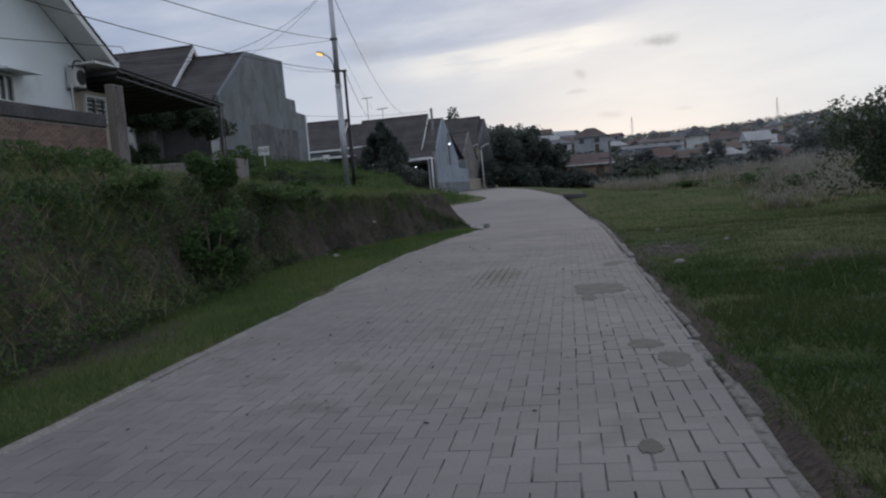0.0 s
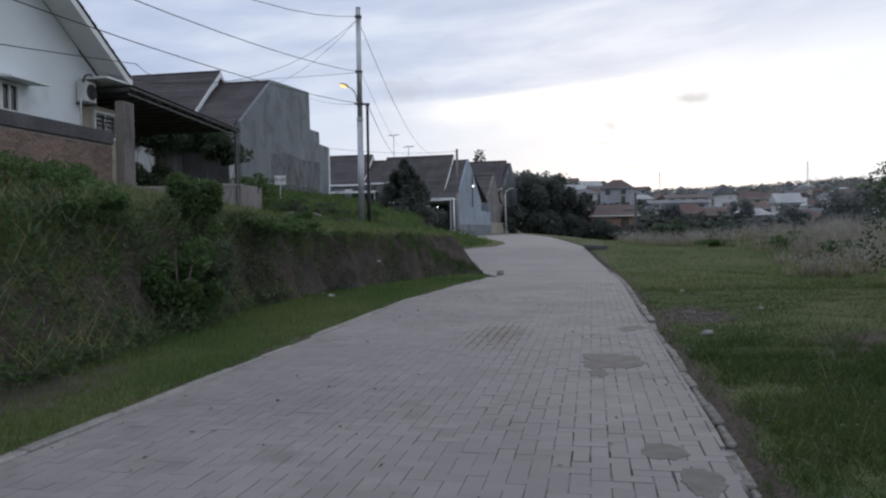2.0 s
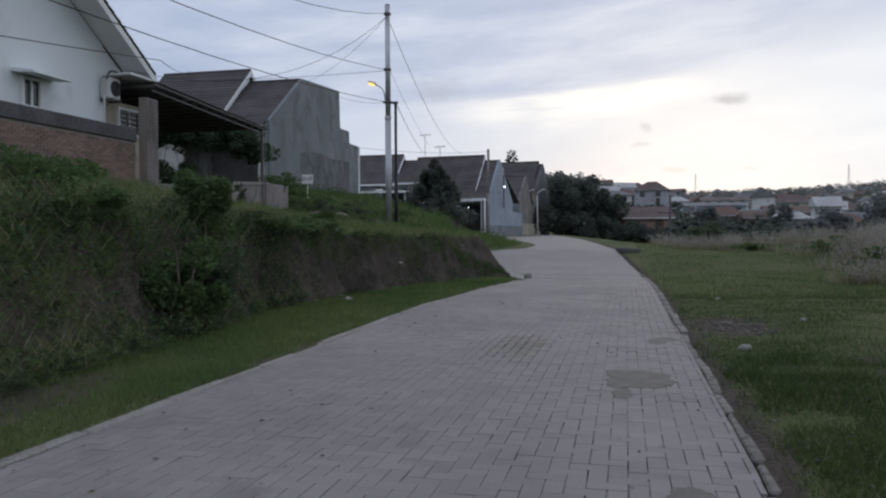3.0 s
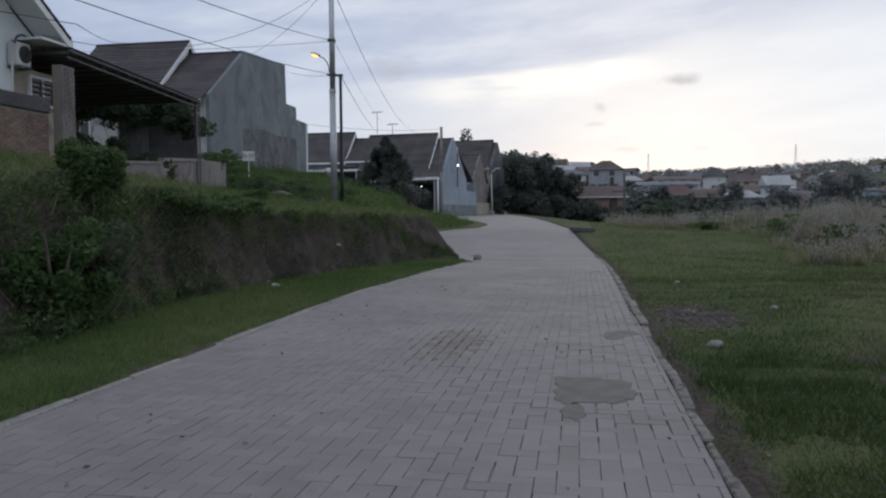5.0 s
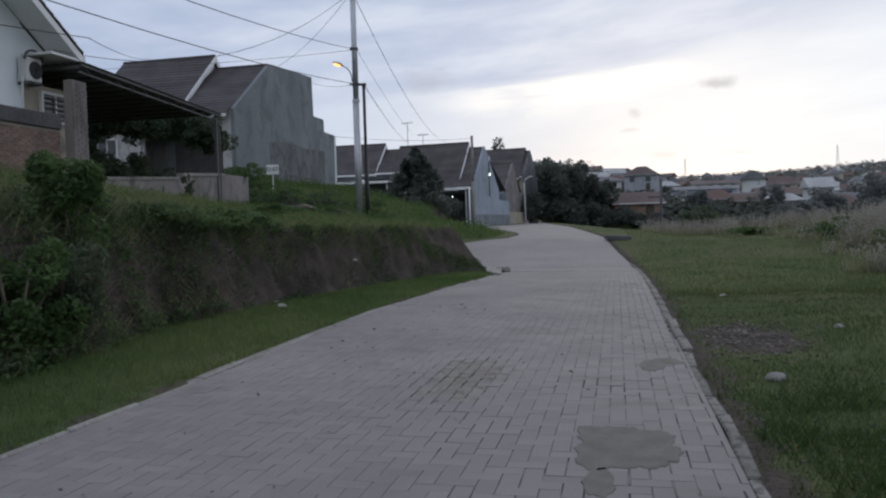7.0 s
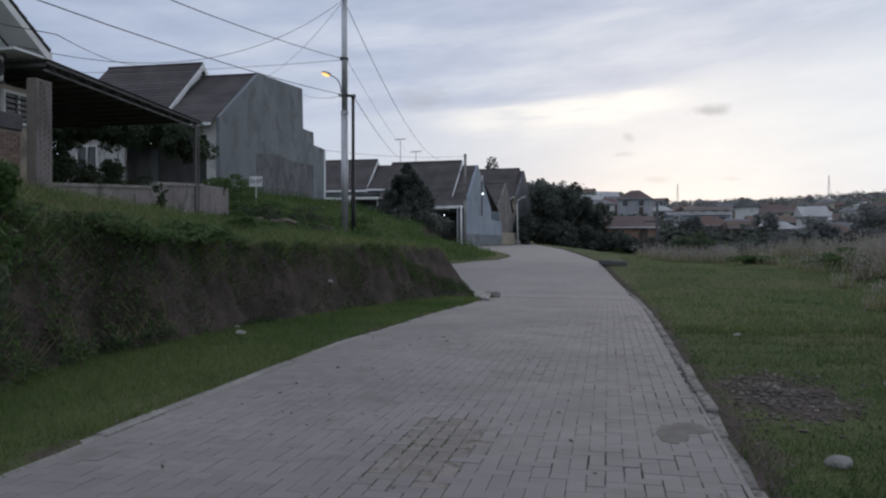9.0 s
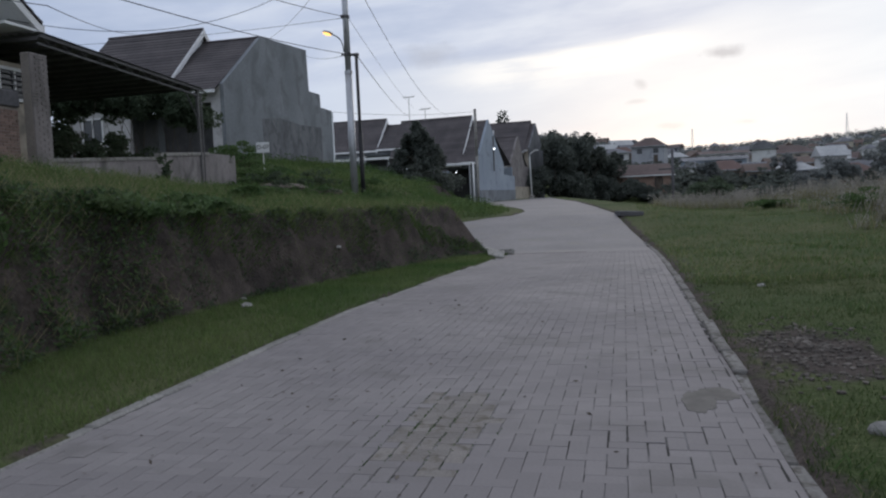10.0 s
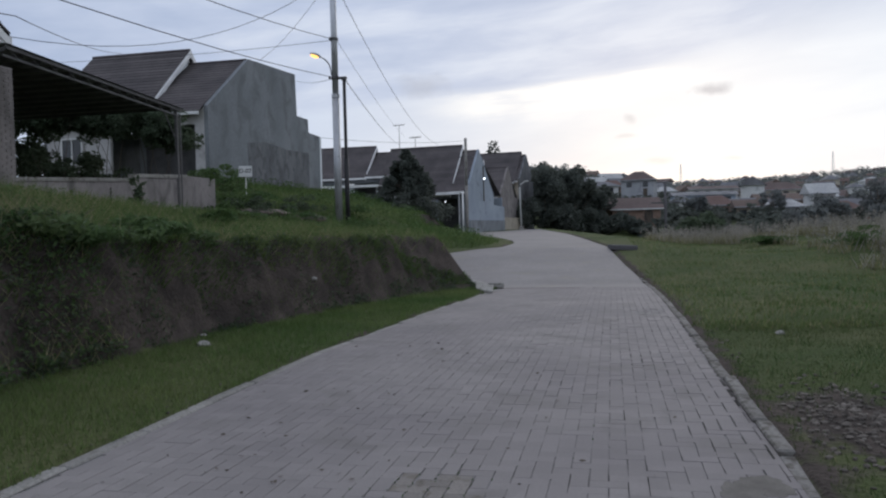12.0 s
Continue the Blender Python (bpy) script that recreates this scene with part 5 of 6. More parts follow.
def earth_mound(x, y, rx, ry, h):
    """A heap of dug earth, lumpy and sunk into the grass."""
    bm = bmesh.new()
    bmesh.ops.create_icosphere(bm, subdivisions=4, radius=1)
    for v in bm.verts:
        k = 1 + 0.16 * noise.noise(v.co * 2.2 + Vector((x, y, 0))) + 0.08 * noise.noise(v.co * 6.0 + Vector((y, x, 3)))
        v.co = Vector((v.co.x * rx * k, v.co.y * ry * k, v.co.z * h * k))
    ob = part("earth_mound", bm, SOIL, None, "", True)
    ob.location = at_land(x, y, -0.05)
    tagged(ob, "heap of bare brown earth among terrace weeds", "earth heap", "earth heaps")


earth_mound(-11.9, 27.2, 1.2, 0.8, 0.22)
earth_mound(-10.9, 29.0, 0.9, 0.7, 0.18)
earth_mound(-9.8, 24.6, 0.7, 0.5, 0.15)
for x, y, h, r in ((-11.5, 26.7, 0.42, 0.5), (-12.4, 27.0, 0.5, 0.55), (-10.5, 28.6, 0.4, 0.45), (-11.2, 28.5, 0.42, 0.5), (-9.9, 24.3, 0.35, 0.45), (-12.0, 27.8, 0.55, 0.6)):
    shrub(x, y, h, r, 900, 0.045, LEAF_DARK, "sparse weeds growing over the earth heap", "weed_clump", "weeds", 0.01, group="terrace weed clumps", low=0.0, stems=3)


def tree(x, y, h, r, n, leaf, mat, label, group="", trunk_h=0.35, cone=False, z=None):
    z = float(land(x, y)) if z is None else z
    ob = thing("tree", pose(x, y, z), label, "tree", group)
    tr = 0.02 * h + 0.03
    bm = tube(bmesh.new(), [(0, 0, -0.2), (0.02 * h, 0, h * trunk_h), (0, 0.02 * h, h * 0.75)], tr, 8, tr * 0.3)
    part("trunk", bm, BARK, ob, "", True)
    for i in range(5):
        a = 2 * math.pi * i / 5 + random.random()
        k = random.uniform(0.45, 0.8)
        part("limb", tube(bmesh.new(), [(0, 0, h * (trunk_h - 0.05 + 0.05 * i)), (math.cos(a) * r * k * 0.5, math.sin(a) * r * k * 0.5, h * (trunk_h + 0.15)), (math.cos(a) * r * k, math.sin(a) * r * k, h * (trunk_h + 0.3))], tr * 0.45, 6, tr * 0.12), BARK, ob, "", True)
    if cone:
        m = 64                                             # tufts on a cone, narrower towards the tip
        t, a = RNG.uniform(0, 1, m) ** 1.3, RNG.uniform(0, 2 * np.pi, m)
        k = r * (1 - t) * RNG.uniform(0.45, 1.08, m)
        c = np.stack([k * np.cos(a), k * np.sin(a), h * (0.10 + 0.88 * t)], 1)
        w = 0.12 * h * (1.05 - 0.7 * t)
        i = RNG.integers(0, m, n)
        p = c[i] + np.clip(RNG.normal(size=(n, 3)), -1.7, 1.7) * (w[i] * 0.55)[:, None]
    else:
        ch = h * (1 - trunk_h * 0.7)
        p = clumps((0, 0, h - ch / 2), (r, r, ch / 2), n, 0.45, 16)
    v, f = leaves_at(p, leaf, 0.2)
    soup("crown", v, f, mat, ob)
    return ob


tree(-14.75, 58.0, 5.1, 3.1, 13000, 0.15, LEAF_MID, "dark bushy tree standing before the houses", cone=True, z=2.1)
for x, y, h, r in ((-7.2, 101, 8.3, 3.0), (-4.8, 104, 8.2, 3.0), (-2.6, 107, 6.6, 2.6), (-9.0, 112, 9.4, 3.4), (-16.4, 111, 12.2, 2.2), (-6.4, 116, 9.2, 3.6), (-19, 112, 10, 3.6), (-0.4, 114, 5.2, 2.4), (-12.0, 118, 10.2, 3.6)):
    tree(x, y, h, r, 4200, 0.30, LEAF_MID, "dark leafy tree behind the end of the lane", "lane-end trees", z=0.5, trunk_h=0.2)
for x, y, h, r in ((-10.5, 97, 4.2, 2.2), (-8.0, 99, 4.4, 2.4), (-5.6, 100, 4.0, 2.4), (-3.4, 102, 4.2, 2.4), (-1.4, 105, 3.6, 2.4), (-12.5, 101, 5, 2.4), (0.8, 107, 2.6, 1.8), (3.4, 104, 2.4, 1.8)):
    shrub(x, y, h, r, 3000, 0.22, LEAF_MID, "dark thick undergrowth at the end of the lane", "thicket", "shrub", 0.05, group="lane-end undergrowth", low=0.0, lumps=16)
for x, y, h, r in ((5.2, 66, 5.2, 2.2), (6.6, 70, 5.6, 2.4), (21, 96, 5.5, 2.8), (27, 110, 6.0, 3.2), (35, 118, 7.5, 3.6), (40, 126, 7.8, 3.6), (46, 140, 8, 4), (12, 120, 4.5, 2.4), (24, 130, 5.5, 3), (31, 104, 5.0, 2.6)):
    tree(x, y, h * 0.85, r * 0.85, 1500, 0.27, LEAF_HAZED if y > 90 else LEAF_DARK, "dark tree among the houses in the valley", "valley trees")


# ---- the town across the valley ----
ROOFS = [material("clay_roof_" + n, a, b, rough=0.9, big=0.3, fine=3, bump=0.2, depth=0.03, grain=0.2) for n, a, b in (
    ("red", (0.125, 0.082, 0.072), (0.165, 0.112, 0.098)), ("brown", (0.105, 0.078, 0.072), (0.15, 0.115, 0.105)), ("grey", (0.13, 0.13, 0.14), (0.20, 0.20, 0.21)), ("rust", (0.12, 0.088, 0.075), (0.165, 0.125, 0.105)), ("pale", (0.36, 0.36, 0.36), (0.46, 0.46, 0.45)))]
WALLS = [material("town_wall_" + n, a, b, rough=0.95, big=0.3, fine=4, bump=0.1, depth=0.02, grain=0.08, dirt=tuple(0.7 * q for q in a), dirt_at=0.6) for n, a, b in (
    ("white", (0.56, 0.56, 0.55), (0.66, 0.66, 0.65)), ("grey", (0.30, 0.31, 0.33), (0.38, 0.39, 0.41)), ("cream", (0.42, 0.38, 0.31), (0.50, 0.46, 0.38)), ("blue", (0.30, 0.36, 0.44), (0.37, 0.43, 0.50)), ("brick", (0.21, 0.14, 0.11), (0.27, 0.19, 0.15)), ("tan", (0.33, 0.28, 0.22), (0.40, 0.34, 0.27)))]
WORDS_R = ("red tiled roof", "brown tiled roof", "grey roof", "rusty roof", "pale metal roof")
WORDS_W = ("white", "grey", "cream", "pale blue", "bare brick", "tan")


def town_house(x, y, w, d, h, turn, wall, roof, hip, pitch=0.32, storeys=1, z=None):
    z = float(land(x, y)) if z is None else z
    ob = thing("town_house", pose(x, y, z, 0, 0, turn), f"{WORDS_W[wall]} house with a {WORDS_R[roof]} across the valley", "house", "town houses")
    part("wall", boxed(-w / 2, -d / 2, -3, w / 2, d / 2, h), WALLS[wall], ob)
    o, rh = 0.5, d / 2 * pitch * 2
    i = min(w / 2 - 0.2, d / 2) if hip else 0.0
    a = [(-w / 2 - o, -d / 2 - o, h - 0.1), (w / 2 + o, -d / 2 - o, h - 0.1), (w / 2 + o, d / 2 + o, h - 0.1), (-w / 2 - o, d / 2 + o, h - 0.1)]
    bm = bmesh.new()
    v = [bm.verts.new(p) for p in a] + [bm.verts.new((-w / 2 - o + i, 0, h + rh)), bm.verts.new((w / 2 + o - i, 0, h + rh))]
    for q in ((0, 1, 5, 4), (2, 3, 4, 5), (1, 2, 5), (3, 0, 4), (3, 2, 1, 0)):
        bm.faces.new([v[k] for k in q])
    part("roof", bm, ROOFS[roof], ob)
    part("fascia", boxed(-w / 2 - o, -d / 2 - o - 0.06, h - 0.22, w / 2 + o, -d / 2 - o - 0.01, h - 0.06), WALLS[1] if y > 120 else WALLS[0], ob)
    for s in range(storeys):
        zz = h - 0.9 - 2.9 * s
        k = max(2, int(w / 2.6))
        for j in range(k):
            xx = -w / 2 + w * (j + 0.5) / k
            part("window", boxed(xx - 0.55, -d / 2 - 0.05, zz - 0.75, xx + 0.55, -d / 2 + 0.02, zz + 0.35), GLASS, ob)
    part("door", boxed(w * 0.18, -d / 2 - 0.06, -0.4, w * 0.18 + 0.9, -d / 2 + 0.02, 1.8), BARK, ob)
    return ob


# nearer ones, as they stand
town_house(2.6, 112, 6.4, 5, 2.0, 12, 4, 1, False, 0.30, z=1.5)
town_house(17.5, 165, 11.5, 6, 3.6, 4, 3, 2, False, 0.10, 1, z=3.3)
town_house(17.0, 142, 6.5, 5, 2.4, -8, 4, 0, True, z=1.9)
town_house(22.5, 138, 3.6, 4, 2.6, 0, 1, 4, False, 0.1, z=1.4)
town_house(31.5, 192, 6, 5, 4.2, 80, 0, 2, False, 0.4, 2, z=5.4)
town_house(24.0, 205, 11, 6, 3.6, 5, 0, 1, False, 0.12, 1, z=6.0)
town_house(32.5, 138, 3.6, 4, 4.2, 5, 0, 4, False, 0.4, 2, z=1.4)
town_house(33.5, 130, 7, 6, 1.8, 10, 4, 0, True, z=0.4)
town_house(38.0, 205, 14, 8, 3.4, -5, 2, 1, True, 0.24, 1, z=5.4)
town_house(30.0, 158, 8, 5, 2.6, 6, 4, 3, False, 0.25, 1, z=2.6)
for x, y, w, wl_, rf in ((26.5, 132, 4, 1, 4), (38, 140, 4.5, 0, 2), (20.5, 132, 3.4, 5, 3), (36, 160, 5, 0, 1), (13, 160, 4, 0, 2), (27.5, 146, 4, 3, 2), (22.5, 150, 4, 0, 2), (41, 170, 5, 2, 1)):
    town_house(x, y, w, 3.6, 2.1, random.uniform(-25, 25), wl_, rf, random.random() < 0.5, 0.3)
town_house(-2.5, 190, 7, 5, 3.4, 15, 0, 2, True, 0.2, z=7.2)
town_house(6.0, 182, 7, 6, 3.8, -10, 1, 1, True, z=7.4)
for row in range(9):
    y0 = (185, 215, 250, 290, 340, 410, 500, 610, 740)[row]
    lo, hi = -0.03 * y0, 0.36 * y0
    step = 5.6 + row * 1.35
    x = lo
    while x < hi:
        if random.random() < 0.82:
            xx, yy = x + random.uniform(-2, 2), y0 + random.uniform(-0.09, 0.09) * y0
            big = 1 + 0.10 * row
            clash = row < 2 and any(abs(xx - a) < 9 and abs(yy - b) < 12 for a, b in ((1.6, 112), (17.5, 165), (17, 142), (22.5, 138), (31.5, 192), (24, 205), (32.5, 138), (33.5, 130), (38, 205), (30, 158), (-1.5, 190), (6, 182)))
            if not clash:
                two = random.random() < 0.22
                town_house(xx, yy, random.uniform(3.6, 6.2) * big, random.uniform(3.4, 5.0) * big, 4.8 if two else random.uniform(2.3, 2.9) * (1 + 0.04 * row), random.uniform(-30, 30) + random.choice((0, 0, 90)),
                           random.choice((0, 0, 0, 1, 1, 2, 3, 4, 5)), random.choice((0, 1, 1, 1, 2, 2, 2, 3, 3, 4)), random.random() < 0.5, random.uniform(0.25, 0.42), 2 if two else 1)
        x += step * random.uniform(0.8, 1.3)


def far_woods():
    pts = []
    for y0, y1, n, r in ((100, 170, 230, 1.3), (150, 240, 260, 1.7), (240, 420, 420, 2.3), (420, 700, 420, 3.4), (700, 1000, 500, 4.0)):
        for _ in range(n):
            y = random.uniform(y0, y1)
            x = random.uniform(-0.14 if y > 150 else 0.02, 0.40) * y
            if 150 < y < 420 and x > -0.03 * y and random.random() < 0.35:
                continue
            pts.append((x, y, r * random.uniform(0.7, 1.3)))
    for _ in range(420):                                   # the wooded knoll behind the lane
        y = random.uniform(190, 400)
        pts.append((random.uniform(-0.30, -0.02) * y, y, random.uniform(2.2, 4.2)))
    for name, mat, label, lo, hi in (("valley_woods", LEAF_MID, "dark trees between the valley houses", 0, 250), ("far_woods", LEAF_HAZED, "distant trees on the far hillside, paled by haze", 250, 5000)):
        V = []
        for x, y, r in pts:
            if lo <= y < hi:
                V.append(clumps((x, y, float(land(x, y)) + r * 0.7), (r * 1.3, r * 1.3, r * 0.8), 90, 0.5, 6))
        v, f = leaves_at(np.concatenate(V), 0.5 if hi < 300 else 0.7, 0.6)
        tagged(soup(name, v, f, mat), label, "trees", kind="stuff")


far_woods()
mast = thing("radio_mast", pose(72, 860, float(land(72, 860))), "thin lattice radio mast on the skyline", "mast")
for dx, dy in ((-1, -1), (1, -1), (0, 1)):
    part("leg", tube(bmesh.new(), [(dx * 1.6, dy * 1.6, 0), (dx * 0.2, dy * 0.2, 24)], 0.16, 5), STEEL, mast)
for k in range(6):
    z = 3 + 3.6 * k
    q = 1.6 - 1.4 * z / 24
    part("brace", tube(bmesh.new(), [(-q, -q, z), (q, -q, z + 1.8), (0, q, z + 2.4)], 0.09, 4), STEEL, mast)
mast2 = copy_thing(mast, pose(205, 800, float(land(205, 800))))


# ---- posts, sign and lamps along the lane ----
p2, z2 = utility_pole(-12.0, 67.4, 8.9 - float(land(-12.0, 67.4)), 0.13, 0.10, 2, "grey concrete utility pole beside the gable wall", KERB)
part("cross_arm", boxed(-0.6, -0.05, 7.35 - z2, 0.6, 0.05, 7.43 - z2), DARK_STEEL, p2)
pst = thing("white_post", pose(-12.2, 66.6, float(land(-12.2, 66.6))), "slim white post beside the utility pole", "post")
part("shaft", tube(bmesh.new(), [(0, 0, -0.3), (0, 0, 3.4)], 0.07, 8), WHITE_TRIM, pst, "", True)
p4, z4 = utility_pole(2.75, 47.0, 3.5 - float(land(2.75, 47)), 0.075, 0.06, 1, "short weathered concrete pole at the field's edge", CAP)
part("cross_arm", boxed(-0.75, -0.04, 2.45 - z4, 0.75, 0.04, 2.53 - z4), CAP, p4)

l3 = thing("street_lamp", pose(-9.45, 85, float(land(-9.45, 85))), "white steel street lamp at the bend of the lane", "street lamp", "street lamps")
part("post", tube(bmesh.new(), [(0, 0, -0.2), (-0.1, 0, 4.4), (-0.05, 0, 4.75), (0.5, -0.1, 5.1)], 0.085, 8, 0.05), PLASTIC, l3, "", True)
part("lamp_head", boxed(0.4, -0.2, 5.05, 0.85, 0.0, 5.17, 0.03), PLASTIC, l3)
part("base_block", boxed(-0.25, -0.25, -0.3, 0.25, 0.25, 0.35, 0.03), KERB, l3)

wl2 = thing("wall_lamp", pose(-11.45, 73.0, 5.4), "small lit lamp on a dark bracket of the gable wall", "lamp")
part("bracket", boxed(-0.06, -0.06, -1.6, 0.06, 0.06, 1.6), DARK_STEEL, wl2)
bm = bmesh.new(); bmesh.ops.create_uvsphere(bm, u_segments=10, v_segments=6, radius=0.09, matrix=Matrix.Translation((0.1, -0.2, 0.45)))
part("bulb", bm, COLD_LAMP, wl2, "", True)
pb = thing("porch_bulb", pose(-13.9, 67.6, 3.7), "lit bulb under the porch canopy", "lamp")
bm = bmesh.new(); bmesh.ops.create_uvsphere(bm, u_segments=10, v_segments=6, radius=0.05)
part("bulb", bm, COLD_LAMP, pb, "", True)
part("holder", tube(bmesh.new(), [(0, 0, 0.06), (0, 0, 0.62)], 0.02, 5), BLACK, pb)


def lot_sign():
    x, y = -14.25, 31.5
    z = float(land(x, y))
    s = thing("lot_sign", pose(x, y, z, 0, 0, 14), "small white lot sign with black writing on a post", "sign")
    zt = 3.85 - z
    part("post", tube(bmesh.new(), [(0, 0, -0.2), (0, 0, zt)], 0.025, 6), PLASTIC, s)
    part("board", boxed(-0.26, -0.05, zt - 0.22, 0.26, -0.028, zt + 0.2, 0.005), WHITE_TRIM, s)
    cu = bpy.data.curves.new("lettering", "FONT")
    cu.body, cu.size, cu.align_x, cu.align_y, cu.extrude = "D-07", 0.24, "CENTER", "CENTER", 0.003
    t = new("lettering", cu)
    t.data.materials.append(BLACK)
    t.parent = s
    t.matrix_local = pose(0, -0.056, zt, 90, 0, 0)


lot_sign()


def antenna(x, y, z0, z1, n, label):
    a = thing("tv_antenna", pose(x, y, z0, 0, 0, 35), label, "antenna", "roof antennas")
    h = z1 - z0
    part("mast", tube(bmesh.new(), [(0, 0, -1.2), (0, 0, h)], 0.03, 5), DARK_STEEL, a)
    part("boom", tube(bmesh.new(), [(-0.6, 0, h), (0.6, 0, h + 0.12)], 0.03, 5), DARK_STEEL, a)
    for i in range(n):
        k = -0.5 + 1.0 * i / (n - 1)
        part("element", tube(bmesh.new(), [(k, -0.45 + 0.2 * i / n, h + 0.1 * k + 0.16), (k, 0.0, h + 0.1 * k + 0.05), (k, 0.45 - 0.2 * i / n, h + 0.1 * k + 0.16)], 0.02, 4), DARK_STEEL, a)


antenna(-19.5, 80, 9.4, 10.7, 6, "dark rooftop television antenna on a mast")
antenna(-20.9, 79, 9.4, 11.9, 4, "dark rooftop television antenna on a tall mast")


# ---- edge stones, patches and rubble ----
def kerb_line(name, xs, y0, y1, w, side, label, sunk, mat=None):
    y, k = y0, thing(name, pose(0, 0, 0), label, "kerb", kind="structure")
    while y < y1:
        L = min(random.uniform(0.45, 0.8) if side > 0 and y < 7.3 else random.uniform(0.7, 1.0), y1 - y)
        rough = 2.5 if side > 0 and y < 7.3 else 1.0      # the near field side has sunk and shifted
        x = xs(y + L / 2) + random.uniform(-0.008, 0.012) * rough
        z = float(road_z(y + L / 2)) + sunk(y) + random.uniform(-0.006, 0.005) * rough
        bm = boxed(0, 0.008, -0.15, w * side, L - 0.008, 0, 0.012)
        ob = part("kerb_stone", bm, mat or KERB, k)
        ob.matrix_local = pose(x + random.uniform(-0.012, 0.012), y, z, random.uniform(-0.6, 0.6) * rough, random.uniform(-0.7, 0.7) * rough, random.uniform(-0.8, 0.8) * rough + math.degrees(math.atan2(-(xs(y + L) - xs(y)), L)))
        y += L


kerb_line("kerb_east", lambda y: float(np.interp(y, RIGHT_Y, RIGHT_X)) - 0.012, -6, 24, 0.10, 1, "worn concrete edge stones beside the field", lambda y: -0.012 if y < 7.3 else (0.028 if y < 9.6 else 0.014), KERB_WORN)
kerb_line("kerb_west", lambda y: float(np.interp(y, LEFT_Y, LEFT_X)) - 0.015, -6, 21.4, 0.10, -1, "worn concrete edge stones beside the grass verge", lambda y: 0.004)


def slab_at(name, cx, cy, rx, ry, mat, label, seed, z=0.006, power=2.6):
    """A thin poured patch with an uneven outline."""
    r = random.Random(seed)
    ph = [r.uniform(0, 6.28) for _ in range(4)]
    top = []
    for i in range(72):
        a = 2 * math.pi * i / 72
        q = (abs(math.cos(a)) ** power + abs(math.sin(a)) ** power) ** (-1 / power)
        q *= 1 + 0.07 * math.sin(3 * a + ph[0]) + 0.05 * math.sin(7 * a + ph[1]) + 0.04 * math.sin(13 * a + ph[2]) + r.uniform(-0.05, 0.05)
        top.append((cx + rx * q * math.cos(a), cy + ry * q * math.sin(a), z))
    bm = bmesh.new()
    c = Vector((cx, cy, 0))
    up = [bm.verts.new(p) for p in top]
    low = [bm.verts.new(c + (Vector(p) - c) * 1.07 - Vector((0, 0, z + 0.006))) for p in top]
    bm.faces.new(up)
    for i in range(72):
        bm.faces.new((up[i], low[i], low[(i + 1) % 72], up[(i + 1) % 72]))
    bmesh.ops.recalc_face_normals(bm, faces=bm.faces)
    return tagged(part(name, bm, mat), label, "patch", kind="structure")


slab_at("cement_patch", 0.225, 4.54, 0.26, 0.38, CEMENT, "smooth brown cement patch over the paving blocks", 3, z=0.0045, power=4.5)
slab_at("cement_patch", 0.10, 3.92, 0.07, 0.20, CEMENT, "small cement patch over the paving blocks", 5, z=0.0045, power=2.2)
slab_at("cement_patch", 0.47, 6.95, 0.10, 0.24, CEMENT, "small cement patch over the paving blocks", 8, z=0.0045, power=2.0)
slab_at("cement_patch", 0.43, 1.52, 0.12, 0.16, CEMENT, "thin cement smear over the paving blocks", 11, z=0.004, power=2.0)
slab_at("cement_patch", 0.57, 1.02, 0.10, 0.22, CEMENT, "thin cement smear over the paving blocks", 14, z=0.004, power=2.0)
slab_at("cement_patch", 0.245, -0.66, 0.05, 0.09, CEMENT, "small cement smear over the paving blocks", 17, z=0.004, power=2.4)
slab_at("cement_patch", 0.60, 7.15, 0.14, 0.16, CEMENT, "thin cement smear over the paving blocks", 19, z=0.004, power=2.0)


def rubble():
    V, Fc = [], []
    pts = [(random.gauss(1.45, 0.27), random.gauss(8.6, 0.6), random.uniform(0.006, 0.026)) for _ in range(600)]
    pts += [(random.uniform(0.95, 1.15), random.uniform(-1, 20), random.uniform(0.008, 0.02)) for _ in range(160)]
    pts += [(random.uniform(-3.55, -3.3), random.uniform(-1, 18), random.uniform(0.006, 0.016)) for _ in range(120)]
    for x, y, r in pts:
        if x < 0.97 and x > 0:
            continue
        bm = bmesh.new()
        bmesh.ops.create_icosphere(bm, subdivisions=1, radius=r)
        z = float(land(x, y)) + r * 0.3
        s = [random.uniform(0.6, 1.3) for _ in range(3)]
        i0 = len(V)
        for v in bm.verts:
            j = 1 + random.uniform(-0.25, 0.25)
            V.append((x + v.co.x * s[0] * j, y + v.co.y * s[1] * j, z + v.co.z * s[2] * 0.7 * j))
        Fc += [[i0 + v.index for v in f.verts] for f in bm.faces]
        bm.free()
    tagged(soup("rubble", V, Fc, RUBBLE), "broken stones and grit spilt beside the kerb", "rubble", kind="stuff")


rubble()


def stone(x, y, r, mat, label):
    bm = bmesh.new()
    bmesh.ops.create_icosphere(bm, subdivisions=2, radius=r)
    cuts = [Vector((random.uniform(-1, 1), random.uniform(-1, 1), random.uniform(-0.3, 1))).normalized() for _ in range(7)]
    for v in bm.verts:
        for c in cuts:                                     # chipped faces
            over = v.co.dot(c) - 0.72 * r
            if over > 0:
                v.co -= c * over
        v.co *= 1 + 0.1 * noise.noise(v.co * (2.5 / r) + Vector((x, y, 0)))
        v.co.z *= 0.6
    ob = part("stone", bm, mat)
    ob.location = at_land(x, y, r * 0.15)
    tagged(ob, label, "stone", "loose stones")


